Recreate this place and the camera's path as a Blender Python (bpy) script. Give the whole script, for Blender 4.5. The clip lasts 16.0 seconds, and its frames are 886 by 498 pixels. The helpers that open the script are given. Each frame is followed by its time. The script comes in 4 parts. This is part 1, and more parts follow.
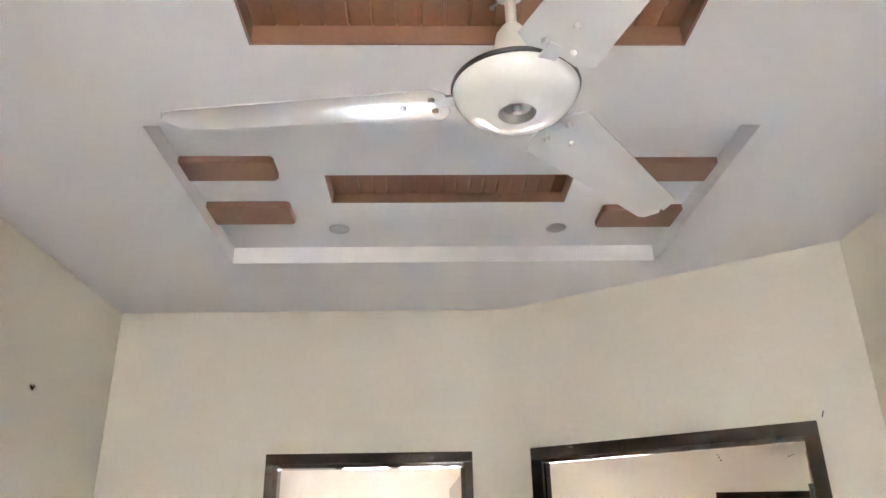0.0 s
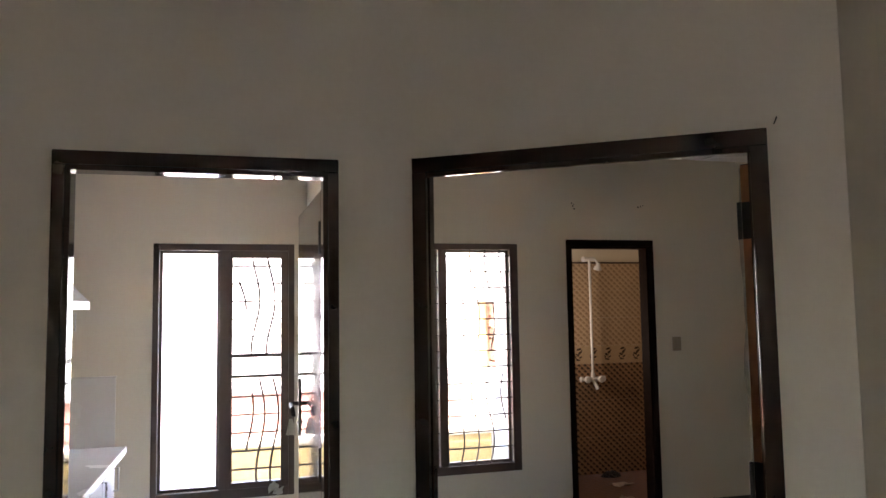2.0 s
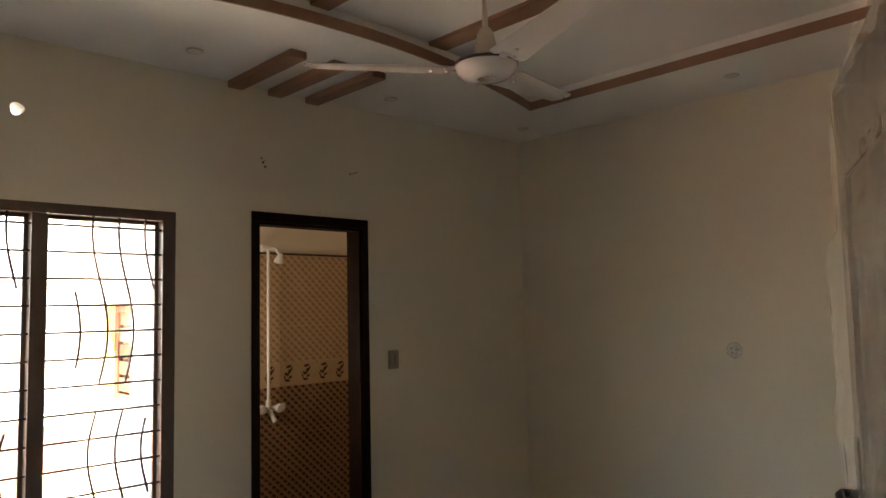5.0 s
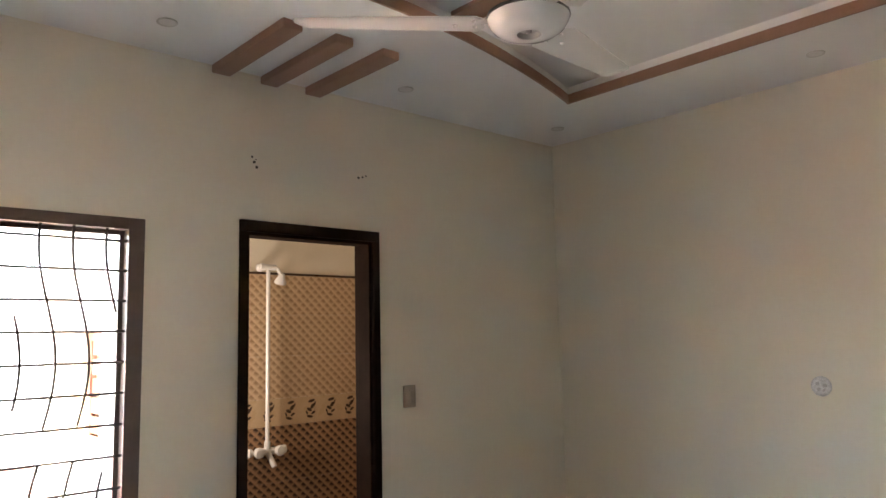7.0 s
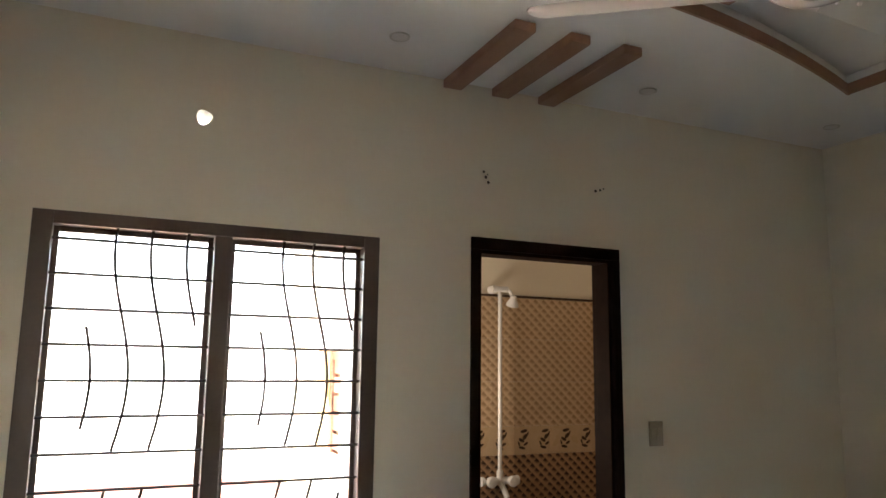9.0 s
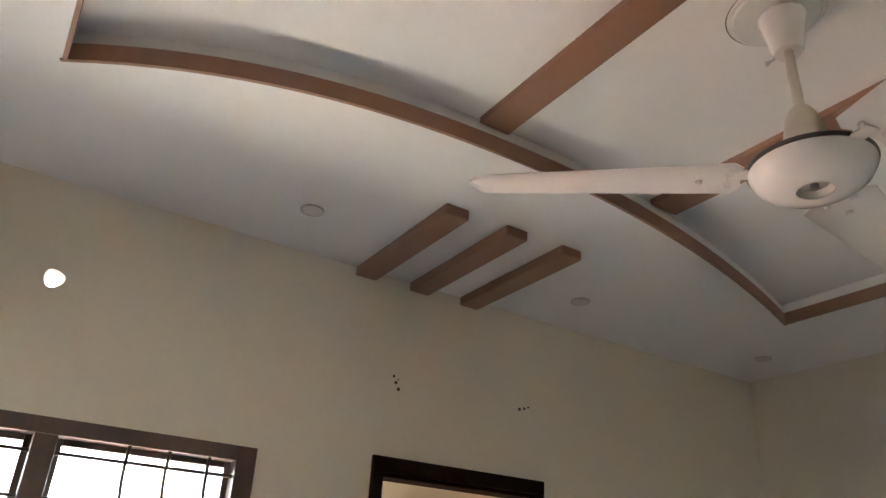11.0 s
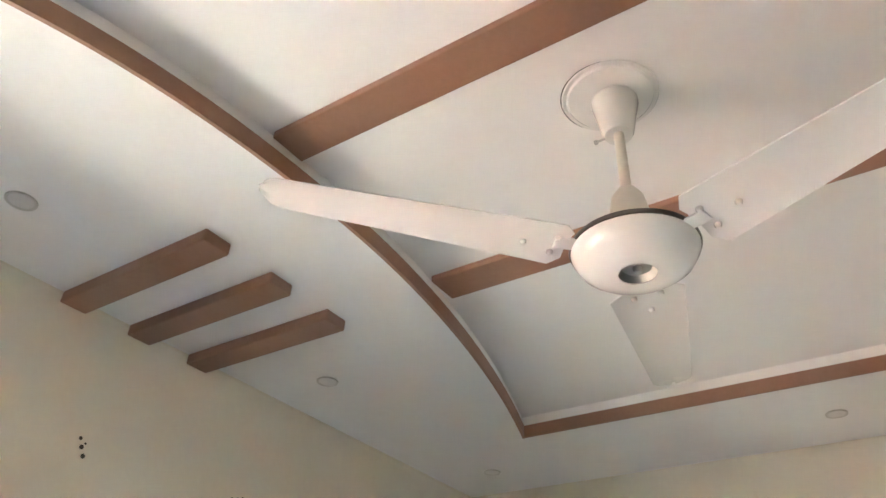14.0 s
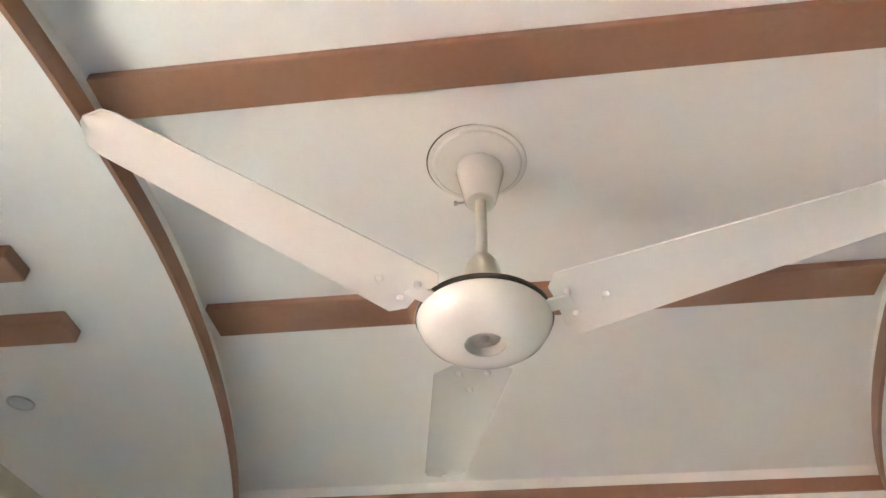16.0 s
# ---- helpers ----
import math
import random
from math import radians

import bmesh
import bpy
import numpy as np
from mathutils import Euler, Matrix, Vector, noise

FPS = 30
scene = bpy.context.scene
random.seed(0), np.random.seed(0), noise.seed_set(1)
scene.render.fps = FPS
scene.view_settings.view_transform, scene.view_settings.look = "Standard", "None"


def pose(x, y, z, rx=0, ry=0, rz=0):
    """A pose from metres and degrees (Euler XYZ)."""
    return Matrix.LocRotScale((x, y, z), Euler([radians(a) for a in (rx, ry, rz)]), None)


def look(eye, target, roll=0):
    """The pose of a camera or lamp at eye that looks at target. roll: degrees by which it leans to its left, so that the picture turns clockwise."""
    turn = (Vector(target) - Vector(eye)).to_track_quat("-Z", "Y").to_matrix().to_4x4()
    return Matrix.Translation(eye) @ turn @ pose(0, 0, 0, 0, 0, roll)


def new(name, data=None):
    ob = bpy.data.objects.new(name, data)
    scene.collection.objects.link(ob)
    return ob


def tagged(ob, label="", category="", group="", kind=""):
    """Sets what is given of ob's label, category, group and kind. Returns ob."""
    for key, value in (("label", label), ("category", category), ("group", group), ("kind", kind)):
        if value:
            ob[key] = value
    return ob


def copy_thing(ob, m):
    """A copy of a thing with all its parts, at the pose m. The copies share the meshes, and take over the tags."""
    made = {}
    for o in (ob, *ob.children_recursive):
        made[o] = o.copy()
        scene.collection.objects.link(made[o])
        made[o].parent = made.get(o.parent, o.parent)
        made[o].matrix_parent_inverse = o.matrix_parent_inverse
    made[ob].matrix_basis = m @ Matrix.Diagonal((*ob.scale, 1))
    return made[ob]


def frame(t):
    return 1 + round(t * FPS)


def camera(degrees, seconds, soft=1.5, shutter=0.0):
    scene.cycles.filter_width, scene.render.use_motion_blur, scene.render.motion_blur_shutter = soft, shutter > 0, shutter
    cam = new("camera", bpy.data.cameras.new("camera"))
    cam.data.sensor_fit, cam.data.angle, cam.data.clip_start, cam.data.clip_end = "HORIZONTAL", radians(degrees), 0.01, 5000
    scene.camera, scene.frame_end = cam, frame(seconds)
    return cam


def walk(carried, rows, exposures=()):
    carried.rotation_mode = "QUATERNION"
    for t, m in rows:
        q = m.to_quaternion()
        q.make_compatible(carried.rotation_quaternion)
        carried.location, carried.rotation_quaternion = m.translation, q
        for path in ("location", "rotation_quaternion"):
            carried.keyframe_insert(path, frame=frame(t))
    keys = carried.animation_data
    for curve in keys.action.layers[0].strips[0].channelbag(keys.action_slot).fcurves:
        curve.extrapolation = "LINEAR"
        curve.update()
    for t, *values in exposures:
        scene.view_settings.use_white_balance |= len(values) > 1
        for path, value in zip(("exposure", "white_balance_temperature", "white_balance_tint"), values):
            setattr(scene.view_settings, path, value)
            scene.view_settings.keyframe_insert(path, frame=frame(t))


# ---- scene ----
cam = camera(62.6, 16.0)

PATH = [
    (0, (-0.077, -0.188, 1.708), (-0.018, 1.657, 2.478), -1.1),
    (0.5, (-0.062, -0.067, 1.71), (0.038, 1.778, 2.477), -3.2),
    (1, (-0.072, 0.087, 1.682), (0.109, 1.979, 2.305), -1.4),
    (1.5, (-0.152, 0.343, 1.644), (0.197, 2.282, 1.987), -0.8),
    (2, (-0.168, 0.59, 1.605), (0.355, 2.514, 1.764), -0.9),
    (2.5, (-0.075, 0.905, 1.585), (0.616, 2.781, 1.646), -1.7),
    (3, (-0.033, 1.275, 1.54), (0.95, 3.016, 1.484), 0.5),
    (3.5, (0.034, 1.578, 1.513), (1.182, 3.213, 1.409), -0.5),
    (4, (0.151, 1.855, 1.552), (1.347, 3.458, 1.535), -1.4),
    (4.5, (0.267, 2.096, 1.572), (1.567, 3.614, 1.649), -0.8),
    (4.7, (0.305, 2.18, 1.585), (1.646, 3.659, 1.703), -0.8),
    (6.8, (0.693, 2.807, 1.541), (2.097, 4.208, 1.794), -2.2),
    (7, (0.765, 2.796, 1.583), (2.093, 4.273, 1.821), -1.3),
    (7.5, (0.842, 2.863, 1.562), (1.952, 4.506, 1.829), -2.2),
    (8, (0.875, 2.881, 1.576), (1.85, 4.615, 1.777), -3.0),
    (8.2, (0.872, 2.9, 1.57), (1.79, 4.665, 1.774), -2.3),
    (10.3, (0.948, 3.28, 1.651), (1.736, 4.999, 2.304), 1.5),
    (10.5, (0.99, 3.321, 1.665), (1.805, 4.999, 2.387), 1.6),
    (11, (1.037, 3.426, 1.674), (1.978, 4.963, 2.541), 3.3),
    (11.5, (1.015, 3.534, 1.706), (2.119, 4.786, 2.808), 4.7),
    (12, (0.987, 3.607, 1.723), (2.162, 4.696, 2.92), 6.2),
    (12.5, (1.01, 3.644, 1.712), (2.246, 4.681, 2.893), 6.1),
    (13, (1.03, 3.661, 1.706), (2.32, 4.697, 2.829), 5.4),
    (13.5, (1.061, 3.691, 1.702), (2.395, 4.679, 2.817), 4.9),
    (14, (1.173, 3.736, 1.7), (2.52, 4.676, 2.841), 2.6),
    (14.5, (1.29, 3.795, 1.7), (2.719, 4.602, 2.843), 1.6),
    (15, (1.313, 3.882, 1.697), (2.865, 4.421, 2.836), 2.3),
    (15.5, (1.291, 3.955, 1.71), (2.827, 4.272, 2.95), 0.9),
    (16, (1.262, 4.004, 1.721), (2.726, 4.201, 3.069), 1.0),
]


# ---- the path ----
EXPOSURES = [
    (0.0, 7.29, 6850, 22),
    (0.5, 7.03, 7050, 23),
    (1.0, 6.85, 7000, 25),
    (1.5, 6.0, 7200, 26),
    (2.0, 5.0, 7400, 26),
    (2.5, 4.65, 7450, 26),
    (3.0, 4.45, 7950, 27),
    (3.5, 4.9, 8500, 29),
    (4.0, 5.0, 8900, 27),
    (4.5, 4.75, 9000, 25),
    (7.0, 6.08, 7300, 23),
    (7.5, 5.93, 7350, 19),
    (8.0, 5.43, 7550, 20),
    (10.5, 5.46, 7300, 18),
    (11.0, 5.88, 7300, 21),
    (11.5, 6.41, 7200, 16),
    (12.0, 6.7, 7200, 18),
    (12.5, 6.7, 7150, 19),
    (14.5, 6.83, 6850, 15),
    (16.0, 6.75, 6850, 14),
]
walk(cam, [(t, look(e, a, r)) for t, e, a, r in PATH], EXPOSURES)

# ---- world and sun ----
world = bpy.data.worlds.new("sky")
scene.world = world
world.use_nodes = True
wn = world.node_tree.nodes
sky = wn.new("ShaderNodeTexSky")
sky.sky_type, sky.sun_disc = "NISHITA", False
sky.sun_elevation, sky.sun_rotation = radians(68), radians(210)
world.node_tree.links.new(sky.outputs[0], wn["Background"].inputs[0])
wn["Background"].inputs[1].default_value = 0.145

sun_data = bpy.data.lights.new("sun", "SUN")
sun_data.energy, sun_data.angle, sun_data.color = 3.4, radians(0.5), (1.0, 0.97, 0.93)
sun = new("sun", sun_data)
sun.matrix_world = look((0, 0, 20), (4.6, 6.67, 0.0))


# ---- materials ----
def rgb(c):
    return (c[0], c[1], c[2], 1.0)


def material(name, color, color2=None, rough=0.6, metal=0.0, scale=6.0, fine=60.0, bump=0.1, spread=0.35, coat=0.0,
             rough_var=0.1, island=0.0, whole=False):
    """A painted or natural surface: two scales of colour change, fine relief and uneven gloss."""
    m = bpy.data.materials.new(name)
    m.use_nodes = True
    n, l = m.node_tree.nodes, m.node_tree.links
    b = n["Principled BSDF"]
    tc = n.new("ShaderNodeTexCoord")
    big = n.new("ShaderNodeTexNoise")
    big.inputs["Scale"].default_value, big.inputs["Detail"].default_value = scale, 6
    small = n.new("ShaderNodeTexNoise")
    small.inputs["Scale"].default_value, small.inputs["Detail"].default_value = fine, 4
    where = n.new("ShaderNodeNewGeometry").outputs["Position"] if whole else tc.outputs["Object"]
    for x in (big, small):
        l.new(where, x.inputs["Vector"])
    mix = n.new("ShaderNodeMix")
    mix.data_type = "RGBA"
    mix.inputs["A"].default_value = rgb(color)
    mix.inputs["B"].default_value = rgb(color2 or [c * (1 - spread) for c in color])
    ramp = n.new("ShaderNodeMapRange")
    ramp.inputs["From Min"].default_value, ramp.inputs["From Max"].default_value = 0.35, 0.75
    add = n.new("ShaderNodeMath")
    add.operation = "MULTIPLY_ADD"
    add.inputs[1].default_value, add.inputs[2].default_value = 0.4, 0.0
    l.new(small.outputs["Fac"], add.inputs[0])
    add2 = n.new("ShaderNodeMath")
    add2.operation = "MULTIPLY_ADD"
    add2.inputs[1].default_value = 0.6
    l.new(big.outputs["Fac"], add2.inputs[0])
    l.new(add.outputs[0], add2.inputs[2])
    l.new(add2.outputs[0], ramp.inputs["Value"])
    fac = ramp.outputs[0]
    if island:
        info = n.new("ShaderNodeObjectInfo")
        more = n.new("ShaderNodeMath")
        more.operation, more.use_clamp = "MULTIPLY_ADD", True
        more.inputs[1].default_value = island
        l.new(info.outputs["Random"], more.inputs[0])
        l.new(fac, more.inputs[2])
        fac = more.outputs[0]
    l.new(fac, mix.inputs["Factor"])
    l.new(mix.outputs["Result"], b.inputs["Base Color"])
    rr = n.new("ShaderNodeMapRange")
    rr.inputs["To Min"].default_value, rr.inputs["To Max"].default_value = max(0.02, rough - rough_var), min(1, rough + rough_var)
    l.new(big.outputs["Fac"], rr.inputs["Value"])
    l.new(rr.outputs[0], b.inputs["Roughness"])
    b.inputs["Metallic"].default_value = metal
    b.inputs["Coat Weight"].default_value = coat
    b.inputs["Coat Roughness"].default_value = 0.08
    if bump:
        bp = n.new("ShaderNodeBump")
        bp.inputs["Strength"].default_value, bp.inputs["Distance"].default_value = bump, 0.004
        l.new(small.outputs["Fac"], bp.inputs["Height"])
        l.new(bp.outputs[0], b.inputs["Normal"])
    return m


def glass(name, tint=(0.95, 0.98, 0.97)):
    """A clear thin pane: mostly see-through, with a weak mirror on top."""
    m = bpy.data.materials.new(name)
    m.use_nodes = True
    n, l = m.node_tree.nodes, m.node_tree.links
    out = n["Material Output"]
    tr = n.new("ShaderNodeBsdfTransparent")
    tr.inputs[0].default_value = rgb(tint)
    gl = n.new("ShaderNodeBsdfGlossy")
    gl.inputs["Roughness"].default_value = 0.03
    mx = n.new("ShaderNodeMixShader")
    mx.inputs[0].default_value = 0.06
    l.new(tr.outputs[0], mx.inputs[1])
    l.new(gl.outputs[0], mx.inputs[2])
    l.new(mx.outputs[0], out.inputs["Surface"])
    return m


def film_material(name):
    """Crumpled clear plastic wrap."""
    m = bpy.data.materials.new(name)
    m.use_nodes = True
    n, l = m.node_tree.nodes, m.node_tree.links
    b = n["Principled BSDF"]
    b.inputs["Base Color"].default_value = (0.50, 0.45, 0.36, 1)
    b.inputs["Roughness"].default_value = 0.22
    b.inputs["Alpha"].default_value = 0.42
    tc = n.new("ShaderNodeTexCoord")
    no = n.new("ShaderNodeTexNoise")
    no.inputs["Scale"].default_value, no.inputs["Detail"].default_value = 14, 5
    no.inputs["Distortion"].default_value = 1.5
    bp = n.new("ShaderNodeBump")
    bp.inputs["Strength"].default_value, bp.inputs["Distance"].default_value = 0.8, 0.02
    l.new(tc.outputs["Object"], no.inputs["Vector"])
    l.new(no.outputs["Fac"], bp.inputs["Height"])
    l.new(bp.outputs[0], b.inputs["Normal"])
    return m


def quilt_tile(name, light, dark, pitch_x, pitch_z, axes="xz"):
    """Glazed tile with a raised diamond quilt and a dark dot at each crossing."""
    m = bpy.data.materials.new(name)
    m.use_nodes = True
    n, l = m.node_tree.nodes, m.node_tree.links
    b = n["Principled BSDF"]
    geo = n.new("ShaderNodeNewGeometry")
    sep = n.new("ShaderNodeSeparateXYZ")
    l.new(geo.outputs["Position"], sep.inputs[0])

    def op(kind, a, b2=None, clamp=False):
        x = n.new("ShaderNodeMath")
        x.operation, x.use_clamp = kind, clamp
        for k, v in enumerate((a, b2)):
            if v is None:
                continue
            if isinstance(v, (int, float)):
                x.inputs[k].default_value = v
            else:
                l.new(v, x.inputs[k])
        return x.outputs[0]

    u = op("DIVIDE", sep.outputs["XYZ".index(axes[0].upper())], pitch_x)
    v = op("DIVIDE", sep.outputs["XYZ".index(axes[1].upper())], pitch_z)
    p, q = op("ADD", u, v), op("SUBTRACT", u, v)
    fp = op("ABSOLUTE", op("SUBTRACT", op("FRACT", p), 0.5))
    fq = op("ABSOLUTE", op("SUBTRACT", op("FRACT", q), 0.5))
    edge = op("MAXIMUM", fp, fq)
    rise = op("MULTIPLY", op("SUBTRACT", op("FRACT", p), 0.30), 1.7, True)
    fall = op("MULTIPLY", op("SUBTRACT", 1.0, op("FRACT", q)), 1.25, True)
    line = op("MULTIPLY", rise, fall, True)
    dot = op("MULTIPLY", op("SUBTRACT", op("MINIMUM", fp, fq), 0.40), 14.0, True)
    no = n.new("ShaderNodeTexNoise")
    no.inputs["Scale"].default_value, no.inputs["Detail"].default_value = 9, 5
    l.new(geo.outputs["Position"], no.inputs["Vector"])
    mix = n.new("ShaderNodeMix")
    mix.data_type = "RGBA"
    mix.inputs["A"].default_value, mix.inputs["B"].default_value = rgb(light), rgb(dark)
    fac = op("ADD", op("MULTIPLY", line, 1.7), op("MULTIPLY", dot, 0.35), True)
    fac = op("ADD", fac, op("MULTIPLY", op("SUBTRACT", no.outputs["Fac"], 0.5), 0.5), True)
    l.new(fac, mix.inputs["Factor"])
    l.new(mix.outputs["Result"], b.inputs["Base Color"])
    b.inputs["Roughness"].default_value = 0.28
    bp = n.new("ShaderNodeBump")
    bp.inputs["Strength"].default_value, bp.inputs["Distance"].default_value = 0.6, 0.006
    l.new(op("SUBTRACT", 1.0, edge), bp.inputs["Height"])
    l.new(bp.outputs[0], b.inputs["Normal"])
    return m


M_WALL = material("cream_wall_paint", (0.74, 0.69, 0.585), (0.70, 0.645, 0.535), 0.62, scale=1.6, fine=45, bump=0.12)
M_WALL_BED = material("cream_matt_wall_paint", (0.77, 0.71, 0.585), (0.73, 0.665, 0.535), 0.62, scale=1.4, fine=45, bump=0.12)
M_CEIL = material("white_ceiling_paint", (0.86, 0.84, 0.815), (0.83, 0.81, 0.785), 0.6, scale=1.2, fine=35, bump=0.1)
M_WOODPAINT = material("tan_brown_wood_paint", (0.35, 0.185, 0.118), (0.30, 0.152, 0.092), 0.5, scale=5, fine=70, bump=0.12)
M_PLANK = material("reddish_plank_panel", (0.36, 0.17, 0.10), (0.27, 0.12, 0.07), 0.5, scale=8, fine=80, bump=0.15)
M_FRAME = material("dark_brown_gloss_enamel", (0.030, 0.016, 0.011), (0.018, 0.010, 0.007), 0.075, scale=10, fine=22, bump=0.05, rough_var=0.035)
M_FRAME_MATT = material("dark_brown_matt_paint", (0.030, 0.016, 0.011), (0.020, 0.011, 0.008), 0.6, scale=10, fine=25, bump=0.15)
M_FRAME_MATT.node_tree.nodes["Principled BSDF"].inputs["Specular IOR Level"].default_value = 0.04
M_RAW = material("raw_reddish_timber", (0.42, 0.16, 0.06), (0.27, 0.095, 0.036), 0.6, scale=4, fine=30, bump=0.2)
M_WIN = material("brown_window_enamel", (0.10, 0.065, 0.05), (0.07, 0.045, 0.035), 0.35, scale=8, fine=60, bump=0.08)
M_GRILLE = material("dark_grille_paint", (0.045, 0.035, 0.03), (0.08, 0.05, 0.035), 0.45, scale=20, fine=120, bump=0.1)
M_FAN = material("white_fan_enamel", (0.80, 0.79, 0.75), (0.77, 0.76, 0.72), 0.16, scale=3, fine=50, bump=0.0, coat=0.4, rough_var=0.04)
M_FANCUP = material("ivory_fan_plastic", (0.76, 0.72, 0.63), (0.73, 0.69, 0.6), 0.35, scale=3, fine=50, bump=0.0)
M_RIM = material("dark_grey_fan_band", (0.09, 0.08, 0.07), rough=0.35, scale=5)
M_STEEL = material("brushed_steel", (0.55, 0.54, 0.52), (0.45, 0.44, 0.42), 0.3, 0.9, scale=15, fine=120, bump=0.05)
M_HUBGREY = material("grey_fan_cap", (0.47, 0.45, 0.41), (0.41, 0.39, 0.35), 0.38, 0.1, scale=10, fine=60, bump=0.0)
M_BLACK = material("black_metal", (0.012, 0.011, 0.01), rough=0.4, scale=10)
M_PLASTIC = material("pale_grey_plastic", (0.66, 0.63, 0.58), (0.5, 0.47, 0.42), 0.4, scale=8, bump=0.03)
M_SWITCH = material("beige_switch_plastic", (0.40, 0.33, 0.235), (0.36, 0.295, 0.205), 0.45, scale=8, bump=0.03)
M_WHITE = material("white_plastic", (0.78, 0.77, 0.74), (0.72, 0.71, 0.67), 0.3, scale=6, bump=0.03)
M_LIGHTDISC = material("unlit_grey_downlight", (0.71, 0.68, 0.64), (0.66, 0.63, 0.59), 0.5, scale=20, bump=0.05)
M_HOLE = material("dark_drilled_plaster", (0.09, 0.075, 0.06), rough=0.9, scale=30)
M_CHALK = material("chipped_white_plaster", (0.75, 0.74, 0.72), (0.4, 0.38, 0.34), 0.9, scale=60, fine=200, bump=0.5)
M_FLOOR = material("dusty_dark_stone_tile", (0.158, 0.170, 0.173), (0.196, 0.206, 0.206), 0.28, scale=3.6, fine=30, bump=0.4, island=0.3, rough_var=0.12, whole=True)
M_GROUT = material("dark_floor_grout", (0.09, 0.09, 0.085), rough=0.9, scale=30)
M_FLOOR_PLAIN = material("grey_stone_floor", (0.22, 0.21, 0.2), (0.30, 0.29, 0.27), 0.5, scale=2, fine=20, bump=0.1)
M_SKIRT = material("black_stone_skirting", (0.030, 0.030, 0.028), (0.06, 0.058, 0.052), 0.45, scale=6, fine=50, bump=0.1, island=0.1)
M_KITFLOOR = material("pale_kitchen_floor_tile", (0.62, 0.60, 0.56), (0.54, 0.52, 0.48), 0.3, scale=2, fine=20, bump=0.05)
M_TILE_LIGHT = quilt_tile("beige_quilted_tile", (0.60, 0.44, 0.28), (0.34, 0.215, 0.118), 0.062, 0.058)
M_TILE_DARK = quilt_tile("brown_quilted_tile", (0.40, 0.24, 0.13), (0.035, 0.015, 0.008), 0.062, 0.058)
M_TILE_LIGHT_S = quilt_tile("beige_quilted_tile_side", (0.60, 0.44, 0.28), (0.34, 0.215, 0.118), 0.062, 0.058, "yz")
M_TILE_DARK_S = quilt_tile("brown_quilted_tile_side", (0.40, 0.24, 0.13), (0.035, 0.015, 0.008), 0.062, 0.058, "yz")
M_TILE_FLOOR = quilt_tile("red_brown_floor_tile", (0.15, 0.072, 0.046), (0.05, 0.022, 0.014), 0.10, 0.10, "xy")
M_BORDER = material("beige_border_tile", (0.58, 0.43, 0.27), (0.50, 0.36, 0.21), 0.3, scale=12, fine=60, bump=0.05)
M_MOTIF = material("dark_brown_motif", (0.06, 0.03, 0.015), rough=0.3, scale=20)
M_BAG = material("black_plastic_bag", (0.010, 0.010, 0.010), (0.02, 0.018, 0.016), 0.3, scale=20, fine=60, bump=0.4)
M_PAPER = material("crumpled_white_paper", (0.62, 0.59, 0.53), (0.45, 0.42, 0.36), 0.85, scale=14, fine=80, bump=0.3)
M_SHEET = material("dusty_clear_plastic_sheet", (0.40, 0.34, 0.29), (0.28, 0.23, 0.19), 0.35, scale=10, fine=50, bump=0.5)
M_ROPE = material("pale_cable", (0.50, 0.47, 0.38), (0.4, 0.37, 0.29), 0.6, scale=30)
M_SCRAP = material("olive_litter", (0.28, 0.27, 0.15), (0.4, 0.38, 0.26), 0.8, scale=40)
M_YELLOW = material("yellow_outdoor_paint", (0.75, 0.54, 0.24), (0.68, 0.47, 0.2), 0.8, scale=2, fine=40, bump=0.15)
M_OUTWHITE = material("white_outdoor_paint", (0.80, 0.79, 0.76), (0.74, 0.73, 0.70), 0.8, scale=1.5, fine=40, bump=0.15)
M_COPING = material("pale_cream_coping_paint", (0.52, 0.49, 0.41), (0.47, 0.44, 0.37), 0.8, scale=3, fine=40, bump=0.15)
M_OUTPALE = material("pale_outdoor_paint", (0.55, 0.54, 0.52), (0.48, 0.47, 0.45), 0.8, scale=1.5, fine=40, bump=0.15)
M_SHUTTER = material("red_brown_window_paint", (0.13, 0.05, 0.032), (0.10, 0.038, 0.025), 0.5, scale=6, fine=50)
M_PINK = material("pinkish_outdoor_paint", (0.55, 0.27, 0.22), (0.48, 0.23, 0.19), 0.8, scale=1.5)
M_GROUND = material("pale_dusty_ground", (0.31, 0.29, 0.255), (0.26, 0.245, 0.21), 0.95, scale=0.6, fine=12, bump=0.3)
M_TERRACE = material("pale_cement_terrace", (0.18, 0.175, 0.165), (0.15, 0.145, 0.135), 0.85, scale=1.5, fine=30, bump=0.2)
M_COUNTER = material("white_counter_top", (0.78, 0.77, 0.74), (0.7, 0.69, 0.66), 0.25, scale=3, fine=30, bump=0.02)
M_CABINET = material("white_cabinet_laminate", (0.72, 0.71, 0.68), (0.68, 0.67, 0.64), 0.35, scale=3, fine=40, bump=0.02)
M_HOOD = material("white_hood_enamel", (0.80, 0.80, 0.78), (0.76, 0.76, 0.74), 0.3, scale=3, fine=40, bump=0.02)
M_KITTILE = material("pale_kitchen_tile", (0.74, 0.72, 0.67), (0.70, 0.68, 0.62), 0.25, scale=3, fine=30, bump=0.02)
M_GLASS = glass("clear_window_glass")
M_FROST = bpy.data.materials.new("frosted_glass")
M_FROST.use_nodes = True
fn = M_FROST.node_tree
